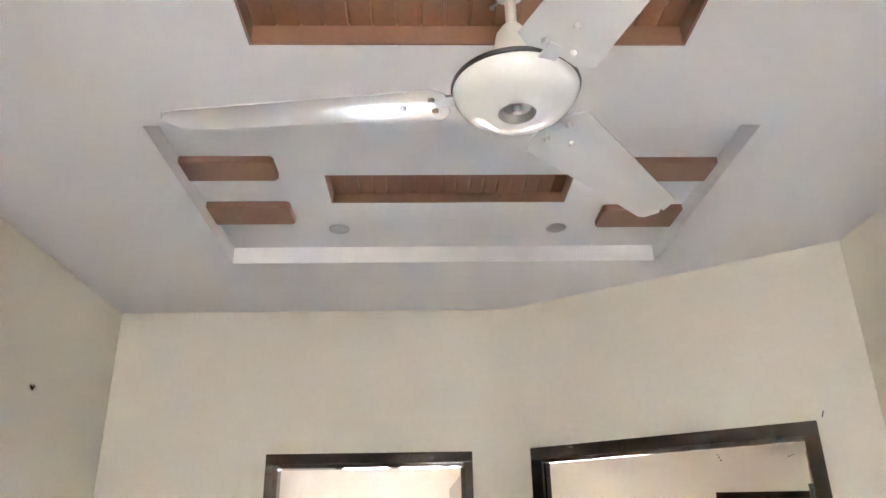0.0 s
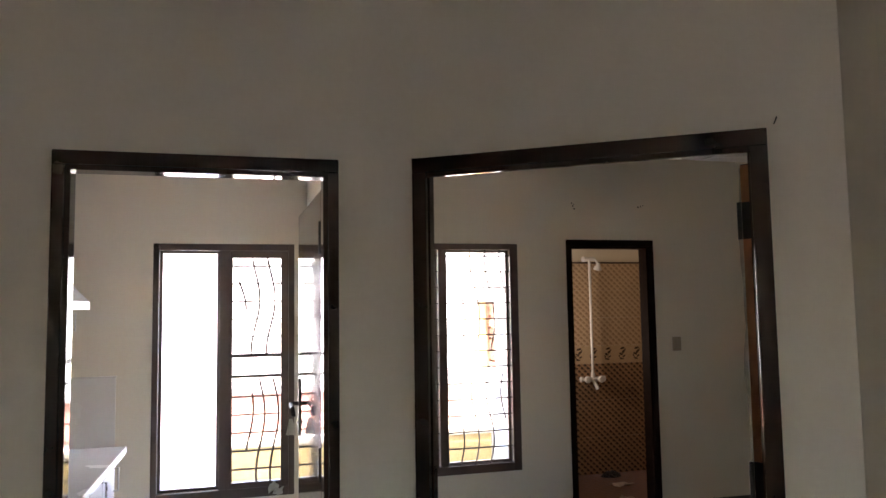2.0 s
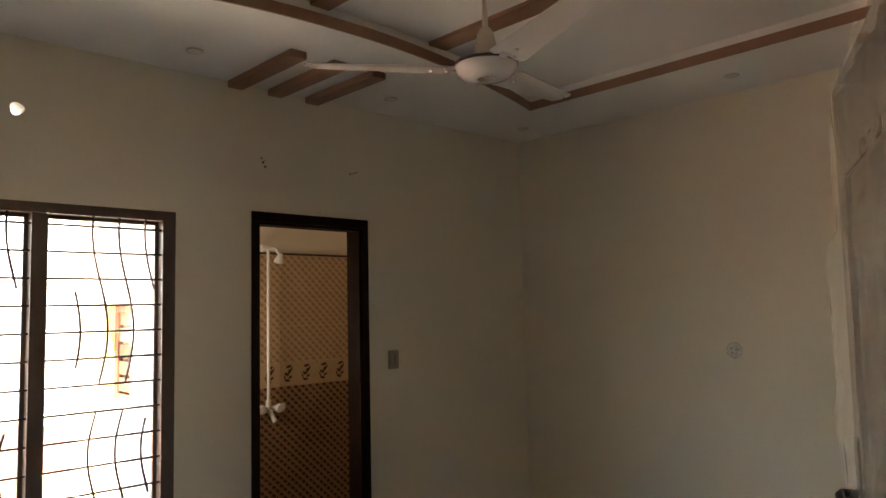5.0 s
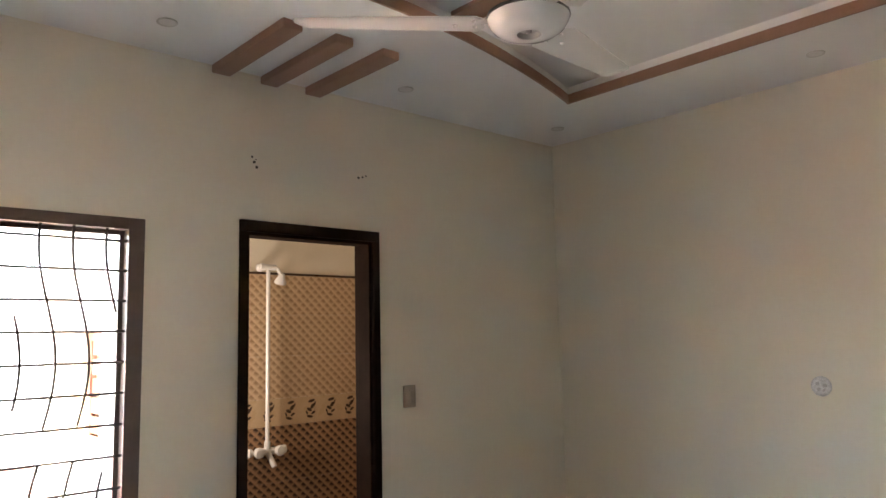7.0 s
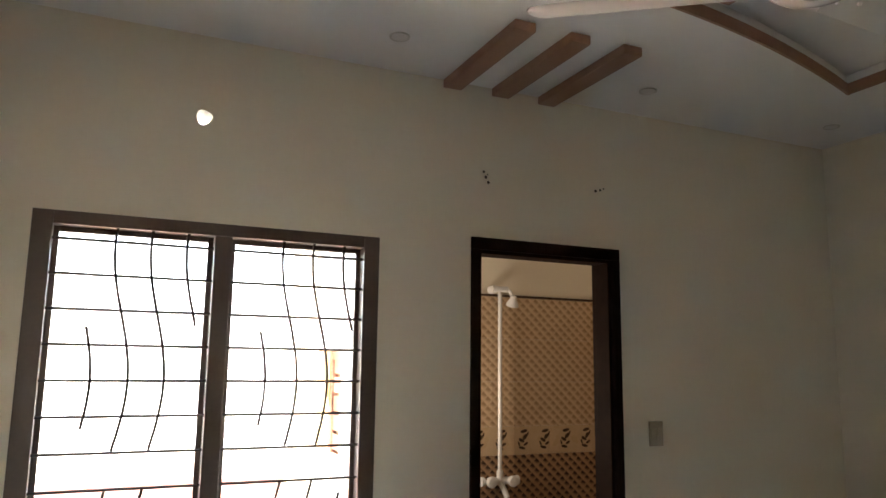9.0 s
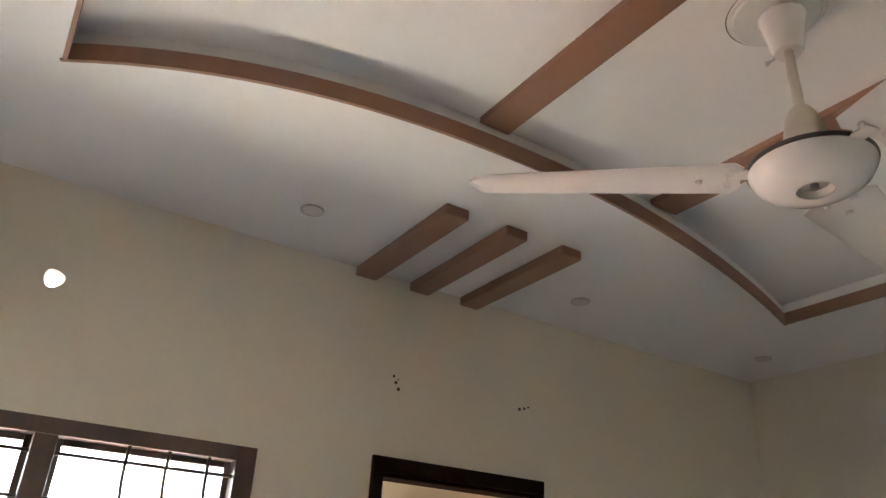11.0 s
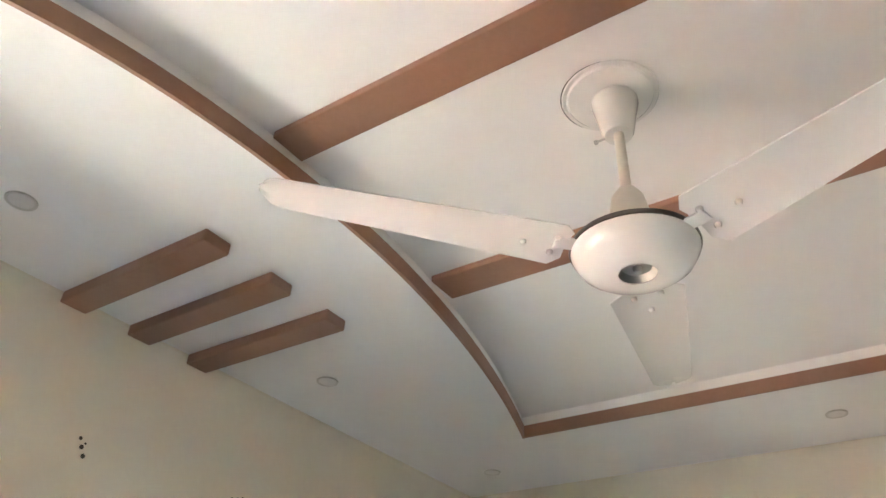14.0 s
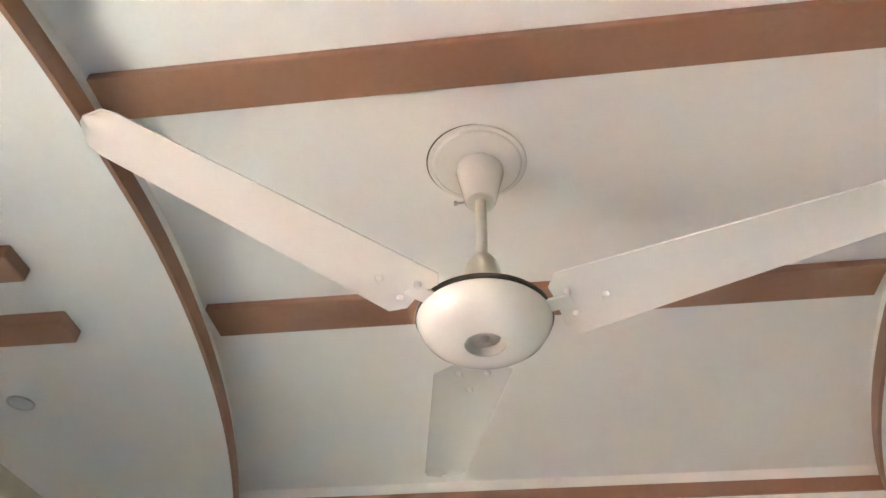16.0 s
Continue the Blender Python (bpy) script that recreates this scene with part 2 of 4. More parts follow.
ft, fg, fm = fn.nodes.new("ShaderNodeBsdfTranslucent"), fn.nodes.new("ShaderNodeBsdfGlossy"), fn.nodes.new("ShaderNodeMixShader")
ft.inputs[0].default_value, fg.inputs["Roughness"].default_value, fm.inputs[0].default_value = (0.9, 0.82, 0.72, 1), 0.3, 0.08
fn.links.new(ft.outputs[0], fm.inputs[1])
fn.links.new(fg.outputs[0], fm.inputs[2])
fn.links.new(fm.outputs[0], fn.nodes["Material Output"].inputs["Surface"])
# white pane: two thirds translucent, one third see-through
M_TRANSLUCENT = bpy.data.materials.new("translucent_window_glass")
M_TRANSLUCENT.use_nodes = True
dn = M_TRANSLUCENT.node_tree
dt, dc, dm = dn.nodes.new("ShaderNodeBsdfTranslucent"), dn.nodes.new("ShaderNodeBsdfTransparent"), dn.nodes.new("ShaderNodeMixShader")
dt.inputs[0].default_value, dm.inputs[0].default_value = (0.92, 0.93, 0.92, 1), 0.35
dn.links.new(dt.outputs[0], dm.inputs[1])
dn.links.new(dc.outputs[0], dm.inputs[2])
dn.links.new(dm.outputs[0], dn.nodes["Material Output"].inputs["Surface"])
M_FILM = film_material("crumpled_plastic_wrap")


# ---- mesh helpers ----
def box(bm, x0, x1, y0, y1, z0, z1, bevel=0.0, m=None):
    made = bmesh.ops.create_cube(bm, size=1.0)
    vs = made["verts"]
    bmesh.ops.scale(bm, verts=vs, vec=(x1 - x0, y1 - y0, z1 - z0))
    bmesh.ops.translate(bm, verts=vs, vec=((x0 + x1) / 2, (y0 + y1) / 2, (z0 + z1) / 2))
    if bevel:
        es = list({e for v in vs for e in v.link_edges})
        res = bmesh.ops.bevel(bm, geom=es, offset=bevel, segments=2, affect="EDGES", profile=0.6)
        vs = res["verts"]
    if m is not None:
        bmesh.ops.transform(bm, matrix=m, verts=list({v for v in vs}))
    return vs


def lathe(bm, profile, steps=40, m=None):
    """Turn a profile of (radius, height) about the z axis."""
    rings = []
    for r, z in profile:
        if r < 1e-5:
            rings.append([bm.verts.new((0, 0, z))])
        else:
            rings.append([bm.verts.new((r * math.cos(2 * math.pi * k / steps), r * math.sin(2 * math.pi * k / steps), z)) for k in range(steps)])
    for a, b in zip(rings, rings[1:]):
        for k in range(steps):
            j = (k + 1) % steps
            if len(a) == 1 and len(b) > 1:
                bm.faces.new((a[0], b[j], b[k]))
            elif len(b) == 1 and len(a) > 1:
                bm.faces.new((a[k], a[j], b[0]))
            elif len(a) > 1:
                bm.faces.new((a[k], a[j], b[j], b[k]))
    vs = [v for r in rings for v in r]
    if m is not None:
        bmesh.ops.transform(bm, matrix=m, verts=vs)
    return vs


def tube(bm, pts, r, sides=8):
    """A round bar along a line of points, capped."""
    pts = [Vector(p) for p in pts]
    rings, up = [], None
    for i, p in enumerate(pts):
        d = (pts[min(i + 1, len(pts) - 1)] - pts[max(i - 1, 0)]).normalized()
        if up is None:
            up = d.orthogonal().normalized()
        up = (up - d * up.dot(d)).normalized()
        s = d.cross(up)
        rings.append([bm.verts.new(p + r * (math.cos(2 * math.pi * k / sides) * up + math.sin(2 * math.pi * k / sides) * s)) for k in range(sides)])
    for a, b in zip(rings, rings[1:]):
        for k in range(sides):
            bm.faces.new((a[k], a[(k + 1) % sides], b[(k + 1) % sides], b[k]))
    bm.faces.new(rings[0][::-1])
    bm.faces.new(rings[-1])


def prism(bm, outline, z0, z1):
    """An upright solid on a flat outline of (x, y), counter-clockwise."""
    lo = [bm.verts.new((x, y, z0)) for x, y in outline]
    hi = [bm.verts.new((x, y, z1)) for x, y in outline]
    bm.faces.new(lo[::-1])
    bm.faces.new(hi)
    for k in range(len(lo)):
        j = (k + 1) % len(lo)
        bm.faces.new((lo[k], lo[j], hi[j], hi[k]))


def mesh_of(name, bm, mat, smooth=False):
    bmesh.ops.recalc_face_normals(bm, faces=bm.faces[:])
    data = bpy.data.meshes.new(name)
    if smooth:
        for f in bm.faces:
            f.smooth = True
        for e in bm.edges:
            if len(e.link_faces) == 2 and e.calc_face_angle(0) > radians(32):
                e.smooth = False
    bm.to_mesh(data)
    bm.free()
    data.materials.append(mat)
    return data


def part(name, bm, mat, parent=None, label="", smooth=False):
    ob = new(name, mesh_of(name, bm, mat, smooth))
    if parent is not None:
        ob.parent = parent
    return tagged(ob, label)


def thing(name, label, category, group="", kind="", m=None):
    ob = new(name)
    ob.empty_display_size = 0.1
    if m is not None:
        ob.matrix_basis = m
    return tagged(ob, label, category, group, kind)


def structure(name, bm, mat, label, category):
    return tagged(part(name, bm, mat), label, category, "", "structure")


def wall_mesh(length, height, thick, openings=(), rounds=()):
    """An upright wall from u = 0 to length, v = 0 (face) to thick; rectangular openings (u0, u1, z0, z1) and round
    holes (u, z, r) go right through."""
    bm = bmesh.new()
    cut = list(openings) + [(u - 2 * r, u + 2 * r, z - 2 * r, z + 2 * r) for u, z, r in rounds]
    us = sorted({0.0, length, *[a for o in cut for a in o[:2]]})
    zs = sorted({0.0, height, *[a for o in cut for a in o[2:]]})
    nu, nz = len(us) - 1, len(zs) - 1

    def solid(i, k):
        if not (0 <= i < nu and 0 <= k < nz):
            return False
        u, z = (us[i] + us[i + 1]) / 2, (zs[k] + zs[k + 1]) / 2
        return not any(a < u < b and c < z < d for a, b, c, d in openings)

    def in_round(i, k):
        u, z = (us[i] + us[i + 1]) / 2, (zs[k] + zs[k + 1]) / 2
        return any(abs(u - a) < 2 * r and abs(z - b) < 2 * r for a, b, r in rounds)

    def quad(*p):
        bm.faces.new([bm.verts.new(q) for q in p])

    for i in range(nu):
        for k in range(nz):
            if not solid(i, k):
                continue
            a, b, c, d = us[i], us[i + 1], zs[k], zs[k + 1]
            if not in_round(i, k):
                quad((a, 0, c), (b, 0, c), (b, 0, d), (a, 0, d))
                quad((b, thick, c), (a, thick, c), (a, thick, d), (b, thick, d))
            if not solid(i - 1, k):
                quad((a, thick, c), (a, 0, c), (a, 0, d), (a, thick, d))
            if not solid(i + 1, k):
                quad((b, 0, c), (b, thick, c), (b, thick, d), (b, 0, d))
            if not solid(i, k - 1):
                quad((a, thick, c), (b, thick, c), (b, 0, c), (a, 0, c))
            if not solid(i, k + 1):
                quad((a, 0, d), (b, 0, d), (b, thick, d), (a, thick, d))
    for u, z, r in rounds:
        n = 32
        ring = []
        for k in range(n):
            g = 2 * math.pi * k / n
            s = 2 * r / max(abs(math.cos(g)), abs(math.sin(g)))
            w = r * (1 + 0.08 * math.sin(3 * g + 1))
            ring.append(((u + s * math.cos(g), z + s * math.sin(g)), (u + w * math.cos(g), z + w * math.sin(g))))
        for k in range(n):
            (o0, i0), (o1, i1) = ring[k], ring[(k + 1) % n]
            for v in (0, thick):
                quad((o0[0], v, o0[1]), (o1[0], v, o1[1]), (i1[0], v, i1[1]), (i0[0], v, i0[1]))
            quad((i0[0], 0, i0[1]), (i1[0], 0, i1[1]), (i1[0], thick, i1[1]), (i0[0], thick, i0[1]))
    bmesh.ops.remove_doubles(bm, verts=bm.verts[:], dist=1e-4)
    return bm


def wall(name, x, y, turn, length, height, thick, mat, label, openings=(), rounds=(), z=0.0):
    """turn: the wall runs that many degrees from +x, with its thickness to its left."""
    ob = structure(name, wall_mesh(length, height, thick, openings, rounds), mat, label, "wall")
    ob.matrix_basis = pose(x, y, z, 0, 0, turn)
    return ob


# ---- the plan ----
LIV_L, LIV_R, LIV_BACK, LIV_N = -1.455, 1.472, -2.80, 3.055
LIV_H, BED_H = 2.752, 2.757
BED_L, BED_R, BED_S, BED_N = 0.36, 4.297, 2.25, 5.672
TH = 0.12
TOP = 3.05
DX0, DY0, DX1, DY1 = 0.311, 3.055, 1.472, 2.257
DIAG = math.degrees(math.atan2(DY1 - DY0, DX1 - DX0))
DLEN = math.hypot(DX1 - DX0, DY1 - DY0)
BATH_L, BATH_R, BATH_N = 1.90, 4.297, 7.05
WIN_T = 0.15

wall("wall_living_north", LIV_L - TH, LIV_N, 0, DX0 - 0.09 - LIV_L + TH, TOP, TH, M_WALL, "cream painted plaster wall with a framed doorway",
     [(LIV_L * -1 + TH - 0.736, LIV_L * -1 + TH + 0.124, 0, 2.10)])
wall("wall_diagonal", DX0 + 0.09 * math.cos(radians(DIAG)), DY0 + 0.09 * math.sin(radians(DIAG)), DIAG, DLEN - 0.09, TOP, TH, M_WALL, "cream painted slanted plaster wall with a doorway",
     [(0.015, 1.100, 0, 2.10)])
bm = bmesh.new()
rad = 0.09 / math.tan(radians(-DIAG / 2))
arc = [radians(90 + DIAG * k / 12) for k in range(13)]
acx, acy = DX0 - 0.09, LIV_N - rad
inner = [(acx + rad * math.cos(g), acy + rad * math.sin(g)) for g in arc]
outer = [(acx + (rad + TH) * math.cos(g), acy + (rad + TH) * math.sin(g)) for g in arc]
for k in range(12):
    prism(bm, [inner[k + 1], outer[k + 1], outer[k], inner[k]], 0, TOP)
bmesh.ops.remove_doubles(bm, verts=bm.verts[:], dist=1e-4)
twin = {}
for f in bm.faces:
    twin.setdefault(tuple(round(c, 3) for c in f.calc_center_median()), []).append(f)
bmesh.ops.delete(bm, geom=[f for fs in twin.values() if len(fs) > 1 for f in fs], context="FACES_ONLY")
tagged(part("wall_corner", bm, M_WALL, smooth=True), "cream painted rounded plaster corner between doorways", "wall", "", "structure")
wall("wall_living_west", LIV_L, LIV_N, -90, LIV_N - LIV_BACK + TH, TOP, -TH, M_WALL, "cream painted plaster side wall")
wall("wall_living_east", LIV_R, LIV_BACK - TH, 90, DY1 - LIV_BACK + TH, TOP, -TH, M_WALL, "cream painted plaster side wall")
wall("wall_living_south", LIV_L, LIV_BACK, 0, LIV_R - LIV_L, TOP, -TH, M_WALL, "cream painted plaster wall with a window opening",
     [(1.30, 1.90, 0.8, 2.1)])
wall("wall_partition", BED_L, LIV_N + TH, 90, BED_N - LIV_N - TH, TOP, TH, M_WALL_BED, "cream painted plaster partition wall")
wall("wall_bedroom_south", DX1 + 0.0, BED_S, 0, BED_R - DX1 + TH, TOP, -TH, M_WALL_BED, "cream painted plaster wall")
wall("wall_bedroom_east", BED_R, BED_S - TH, 90, BED_N - BED_S + TH, TOP, -TH, M_WALL_BED, "cream painted plaster wall with a socket")
X0N = LIV_L - TH
wall("wall_bedroom_north", X0N, BED_N, 0, BED_R + TH - X0N, TOP, WIN_T, M_WALL_BED, "cream painted plaster wall with windows and bathroom doorway",
     [(-0.75 - X0N, 0.155 - X0N, 0.375, 2.05), (0.60 - X0N, 1.785 - X0N, 0.415, 2.065), (2.192 - X0N, 2.915 - X0N, 0, 2.09)],
     [(1.108 - X0N, 2.449, 0.027)])
wall("wall_kitchen_west", LIV_L, BED_N, -90, BED_N - LIV_N - TH, TOP, -TH, M_WALL_BED, "cream painted plaster kitchen wall")
wall("wall_bathroom_north", BATH_L - TH, BATH_N, 0, BATH_R - BATH_L + 2 * TH, 2.75, TH, M_WALL_BED, "cream plaster bathroom wall above tiles")
wall("wall_bathroom_west", BATH_L, BED_N + WIN_T, 90, BATH_N - BED_N - WIN_T, 2.75, -TH, M_OUTPALE, "pale painted bathroom wall with a ventilation window",
     [(0.71, 1.17, 1.06, 1.65)])
wall("wall_bathroom_east", BATH_R, BED_N + WIN_T, 90, BATH_N - BED_N - WIN_T, 2.75, -TH, M_WALL_BED, "cream plaster bathroom wall above tiles")

# floors
bm = bmesh.new()
box(bm, LIV_L - TH, BED_R + TH, LIV_BACK - TH, BED_N, -0.15, -0.012)
structure("floor", bm, M_GROUT, "dark floor bed under the stone tiles", "floor")
bm = bmesh.new()
box(bm, LIV_L, LIV_R, LIV_BACK, LIV_N + TH, -0.012, 0.0)
structure("floor_living", bm, M_FLOOR_PLAIN, "grey polished stone floor", "floor")
bm = bmesh.new()
box(bm, LIV_L, BED_L - TH, LIV_N + TH, BED_N, -0.012, 0.0)
structure("floor_kitchen", bm, M_KITFLOOR, "pale polished tile floor of the kitchen", "floor")
bm = bmesh.new()
box(bm, BATH_L - TH, BED_R + TH, BED_N, BATH_N + TH, -0.15, -0.004)
structure("floor_bathroom", bm, M_TILE_FLOOR, "red brown patterned bathroom floor tiles", "floor")

# ceilings
bm = bmesh.new()
TXL, TXR, TY0, TY1 = -0.804, 0.835, 1.448, 2.446
TDY = DY0 + (TXR - DX0) * (DY1 - DY0) / (DX1 - DX0)
box(bm, LIV_L - TH, LIV_R + TH, LIV_BACK - TH, LIV_N + TH, 2.93, TOP + 0.02)
box(bm, LIV_L, TXL, LIV_BACK, LIV_N, LIV_H, 2.94)
prism(bm, [(TXR, LIV_BACK), (LIV_R, LIV_BACK), (LIV_R, DY1), (TXR, TDY)], LIV_H, 2.94)
prism(bm, [(TXL, TY1), (TXR, TY1), (TXR, TDY), (DX0, LIV_N), (TXL, LIV_N)], LIV_H, 2.94)
INZ = 2.818
SX0, SX1, SY0, SY1 = -0.383, 0.417, 1.860, 2.062
box(bm, TXL, SX0, TY0, TY1, INZ, 2.94)
box(bm, SX1, TXR, TY0, TY1, INZ, 2.94)
box(bm, SX0, SX1, TY0, SY0, INZ, 2.94)
box(bm, SX0, SX1, SY1, TY1, INZ, 2.94)
BZ = 2.742
BX0, BX1, BY0, BY1 = -0.452, 0.514, 0.60, 1.125
box(bm, TXL, BX0, LIV_BACK, TY0, BZ, 2.94)
box(bm, BX1, TXR, LIV_BACK, TY0, BZ, 2.94)
box(bm, BX0, BX1, BY1, TY0, BZ, 2.94)
box(bm, BX0, BX1, LIV_BACK, BY0, BZ, 2.94)
structure("ceiling_living", bm, M_CEIL, "white painted stepped plaster ceiling with recesses", "ceiling")


def plank_recess(name, x0, x1, y0, y1, z0, depth, planks):
    """A lined recess in a ceiling: four painted cheeks and a row of narrow planks across its top."""
    bm = bmesh.new()
    t = 0.006
    box(bm, x0, x1, y1 - t, y1, z0 + 0.002, z0 + depth)
    box(bm, x0, x1, y0, y0 + t, z0 + 0.002, z0 + depth)
    box(bm, x0, x0 + t, y0 + t, y1 - t, z0 + 0.002, z0 + depth)
    box(bm, x1 - t, x1, y0 + t, y1 - t, z0 + 0.002, z0 + depth)
    box(bm, x0 + t, x1 - t, y0 + t, y1 - t, z0 + depth - 0.003, z0 + depth + 0.003)
    ob = structure(name, bm, M_WOODPAINT, "tan painted lining of a ceiling recess", "trim")
    w = (x1 - x0 - 2 * t) / planks
    bm = bmesh.new()
    box(bm, -w / 2 + 0.002, w / 2 - 0.002, y0 + t, y1 - t, z0 + depth - 0.013, z0 + depth - 0.004, 0.003)
    data = mesh_of("plank", bm, M_PLANK)
    for k in range(planks):
        p = new("plank", data)
        p.location.x = x0 + t + (k + 0.5) * w
        p.parent = ob
    return ob


plank_recess("trim_recess_small", SX0, SX1, SY0, SY1, INZ, 0.048, 17)
plank_recess("trim_recess_large", BX0, BX1, BY0, BY1, BZ, 0.062, 18)


def ceiling_bar(name, x0, x1, y0, y1, z0, z1, bevel, label, group, nose=None):
    bm = bmesh.new()
    if nose is None:
        box(bm, x0, x1, y0, y1, z0, z1, bevel)
    else:
        c = 0.010
        if nose == "r":
            prism(bm, [(x0, y0), (x1 - c, y0), (x1, y0 + c), (x1, y1 - c), (x1 - c, y1), (x0, y1)], z0, z1)
        else:
            prism(bm, [(x0 + c, y0), (x1, y0), (x1, y1), (x0 + c, y1), (x0, y1 - c), (x0, y0 + c)], z0, z1)
        bmesh.ops.bevel(bm, geom=[e for e in bm.edges], offset=0.003, segments=1, affect="EDGES")
    return tagged(part(name, bm, M_WOODPAINT), label, "ceiling beam", group)


for y0, y1 in ((1.733, 1.852), (2.038, 2.180)):
    ceiling_bar("ceiling_strip", TXL + 0.002, -0.522, y0, y1, INZ - 0.024, INZ, 0, "short tan painted decorative strip on white ceiling", "living ceiling strips", "r")
for y0, y1 in ((1.748, 1.867), (2.076, 2.221)):
    ceiling_bar("ceiling_strip", 0.555, TXR - 0.002, y0, y1, INZ - 0.024, INZ, 0, "short tan painted decorative strip on white ceiling", "living ceiling strips", "l")

# bedroom ceiling: a tray with two bowed sides
BX_L, BX_R, BIN = 0.970, 3.690, 2.842


BOW_MID = 2.20


def bow(x, y_end, y_mid, p_left=2.75, p_right=1.70):
    """The bowed side of the tray: flattest at BOW_MID, bending out to both corners."""
    left = x < BOW_MID
    k = (BOW_MID - x) / (BOW_MID - BX_L) if left else (x - BOW_MID) / (BX_R - BOW_MID)
    return y_mid + (y_end - y_mid) * k ** (p_left if left else p_right)


N = 44
xs = [BX_L + (BX_R - BX_L) * k / N for k in range(N + 1)]
north = [(x, bow(x, 5.062, 4.758)) for x in xs]
south = [(x, bow(x, 2.86, 3.18, 2.3, 1.9)) for x in xs]
bm = bmesh.new()
box(bm, BED_L - TH, BED_R + TH, BED_S - TH, BED_N, BIN, TOP + 0.02)
def slant(x):
    return DY0 + 0.075 + (x - DX0) * (DY1 - DY0) / (DX1 - DX0)


prism(bm, [(BED_L, slant(BED_L)), (BX_L, slant(BX_L)), (BX_L, BED_N), (BED_L, BED_N)], BED_H, BIN + 0.01)
box(bm, BX_R, BED_R, BED_S, BED_N, BED_H, BIN + 0.01)
for k in range(N):
    prism(bm, [north[k], north[k + 1], (xs[k + 1], BED_N), (xs[k], BED_N)], BED_H, BIN + 0.01)
    prism(bm, [(xs[k], max(BED_S, slant(xs[k]))), (xs[k + 1], max(BED_S, slant(xs[k + 1]))), south[k + 1], south[k]], BED_H, BIN + 0.01)
bmesh.ops.remove_doubles(bm, verts=bm.verts[:], dist=1e-4)
seen_faces = {}
for f in bm.faces:
    key = tuple(round(c, 3) for c in f.calc_center_median())
    seen_faces.setdefault(key, []).append(f)
bmesh.ops.delete(bm, geom=[f for fs in seen_faces.values() if len(fs) > 1 for f in fs], context="FACES_ONLY")
structure("ceiling_bedroom", bm, M_CEIL, "white plaster tray ceiling with bowed sides", "ceiling")


def fascia(name, line, inward, z0, z1, thick):
    """A thin painted band along a line of (x, y), its face moved by thick towards inward (+1 or -1 in y, or x)."""
    bm = bmesh.new()
    for (ax, ay), (bx, by) in zip(line, line[1:]):
        d = Vector((bx - ax, by - ay)).normalized()
        nx, ny = -d.y * thick * inward, d.x * thick * inward
        vs = [(ax, ay), (bx, by), (bx + nx, by + ny), (ax + nx, ay + ny)]
        prism(bm, vs if inward > 0 else vs[::-1], z0, z1)
    bmesh.ops.remove_doubles(bm, verts=bm.verts[:], dist=2e-3)
    return structure(name, bm, M_WOODPAINT, "tan painted band round the ceiling tray", "trim")


FZ0, FZ1 = BED_H - 0.003, BED_H + 0.045
fascia("trim_tray_north", north, -1, FZ0, FZ1, 0.010)
fascia("trim_tray_south", south, 1, FZ0, FZ1, 0.010)
fascia("trim_tray_east", [(BX_R, 2.87), (BX_R, 5.056)], 1, FZ0, FZ1, 0.010)
fascia("trim_tray_west", [(BX_L, 2.87), (BX_L, 5.046)], -1, FZ0, FZ1, 0.010)

for x0, x1 in ((1.940, 2.034), (2.618, 2.731)):
    bm = bmesh.new()
    box(bm, x0, x1, bow(x0, 2.86, 3.18, 2.3, 1.9) + 0.012, bow(x0, 5.062, 4.758) - 0.012, BIN - 0.02, BIN, 0.003)
    tagged(part("ceiling_rib", bm, M_WOODPAINT), "long tan painted flat rib across the ceiling tray", "ceiling beam", "tray ribs")
for x0 in (2.045, 2.273, 2.503):
    ceiling_bar("ceiling_beam", x0, x0 + 0.083, 5.064, BED_N - 0.002, BED_H - 0.036, BED_H, 0.005, "short tan painted beam where ceiling meets wall",
                "bedroom wall beams")

bm = bmesh.new()
box(bm, LIV_L, BED_L - TH, LIV_N + TH, BED_N, 2.757, 2.95)
structure("ceiling_kitchen", bm, M_CEIL, "plain white kitchen ceiling", "ceiling")
bm = bmesh.new()
box(bm, BATH_L - TH, BED_R + TH, BED_N + WIN_T, BATH_N + TH, 2.55, 2.75)
structure("ceiling_bathroom", bm, M_CEIL, "plain white bathroom ceiling", "ceiling")


# ---- door frames ----
def door_frame(name, m, w_left, w_right, top, face_l, face_r, face_t, proud, back, label, paint=None):
    """A timber frame in its own axes: u along the wall, v = 0 at the wall's face, running from w_left to w_right."""
    ob = thing(name, label, "door frame", kind="structure", m=m)
    for nm, a, b, z0, z1 in (("jamb", w_left, w_left + face_l, 0, top - face_t), ("jamb", w_right - face_r, w_right, 0, top - face_t),
                             ("head", w_left, w_right, top - face_t, top)):
        bm = bmesh.new()
        box(bm, a, b, -proud, back, z0, z1, 0.004)
        # the rebate that the leaf shuts against
        if back < 0.1 and nm == "jamb":
            s0, s1 = (b - 0.001, b + 0.004) if a == w_left else (a - 0.004, a + 0.001)
            box(bm, s0, s1, -proud + 0.03, -proud + 0.045, z0, z1)
        elif nm == "jamb" and a == w_left:
            box(bm, b - 0.002, b + 0.014, -proud + 0.02, back - 0.045, z0, z1, 0.002)
        elif nm == "jamb":
            box(bm, a - 0.014, a + 0.002, -proud + 0.02, back - 0.045, z0, z1, 0.002)
        else:
            box(bm, w_left + face_l, w_right - face_r, -proud + 0.02, back - 0.045, z0 - 0.014, z0 + 0.002, 0.002)
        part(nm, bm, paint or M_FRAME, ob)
    return ob


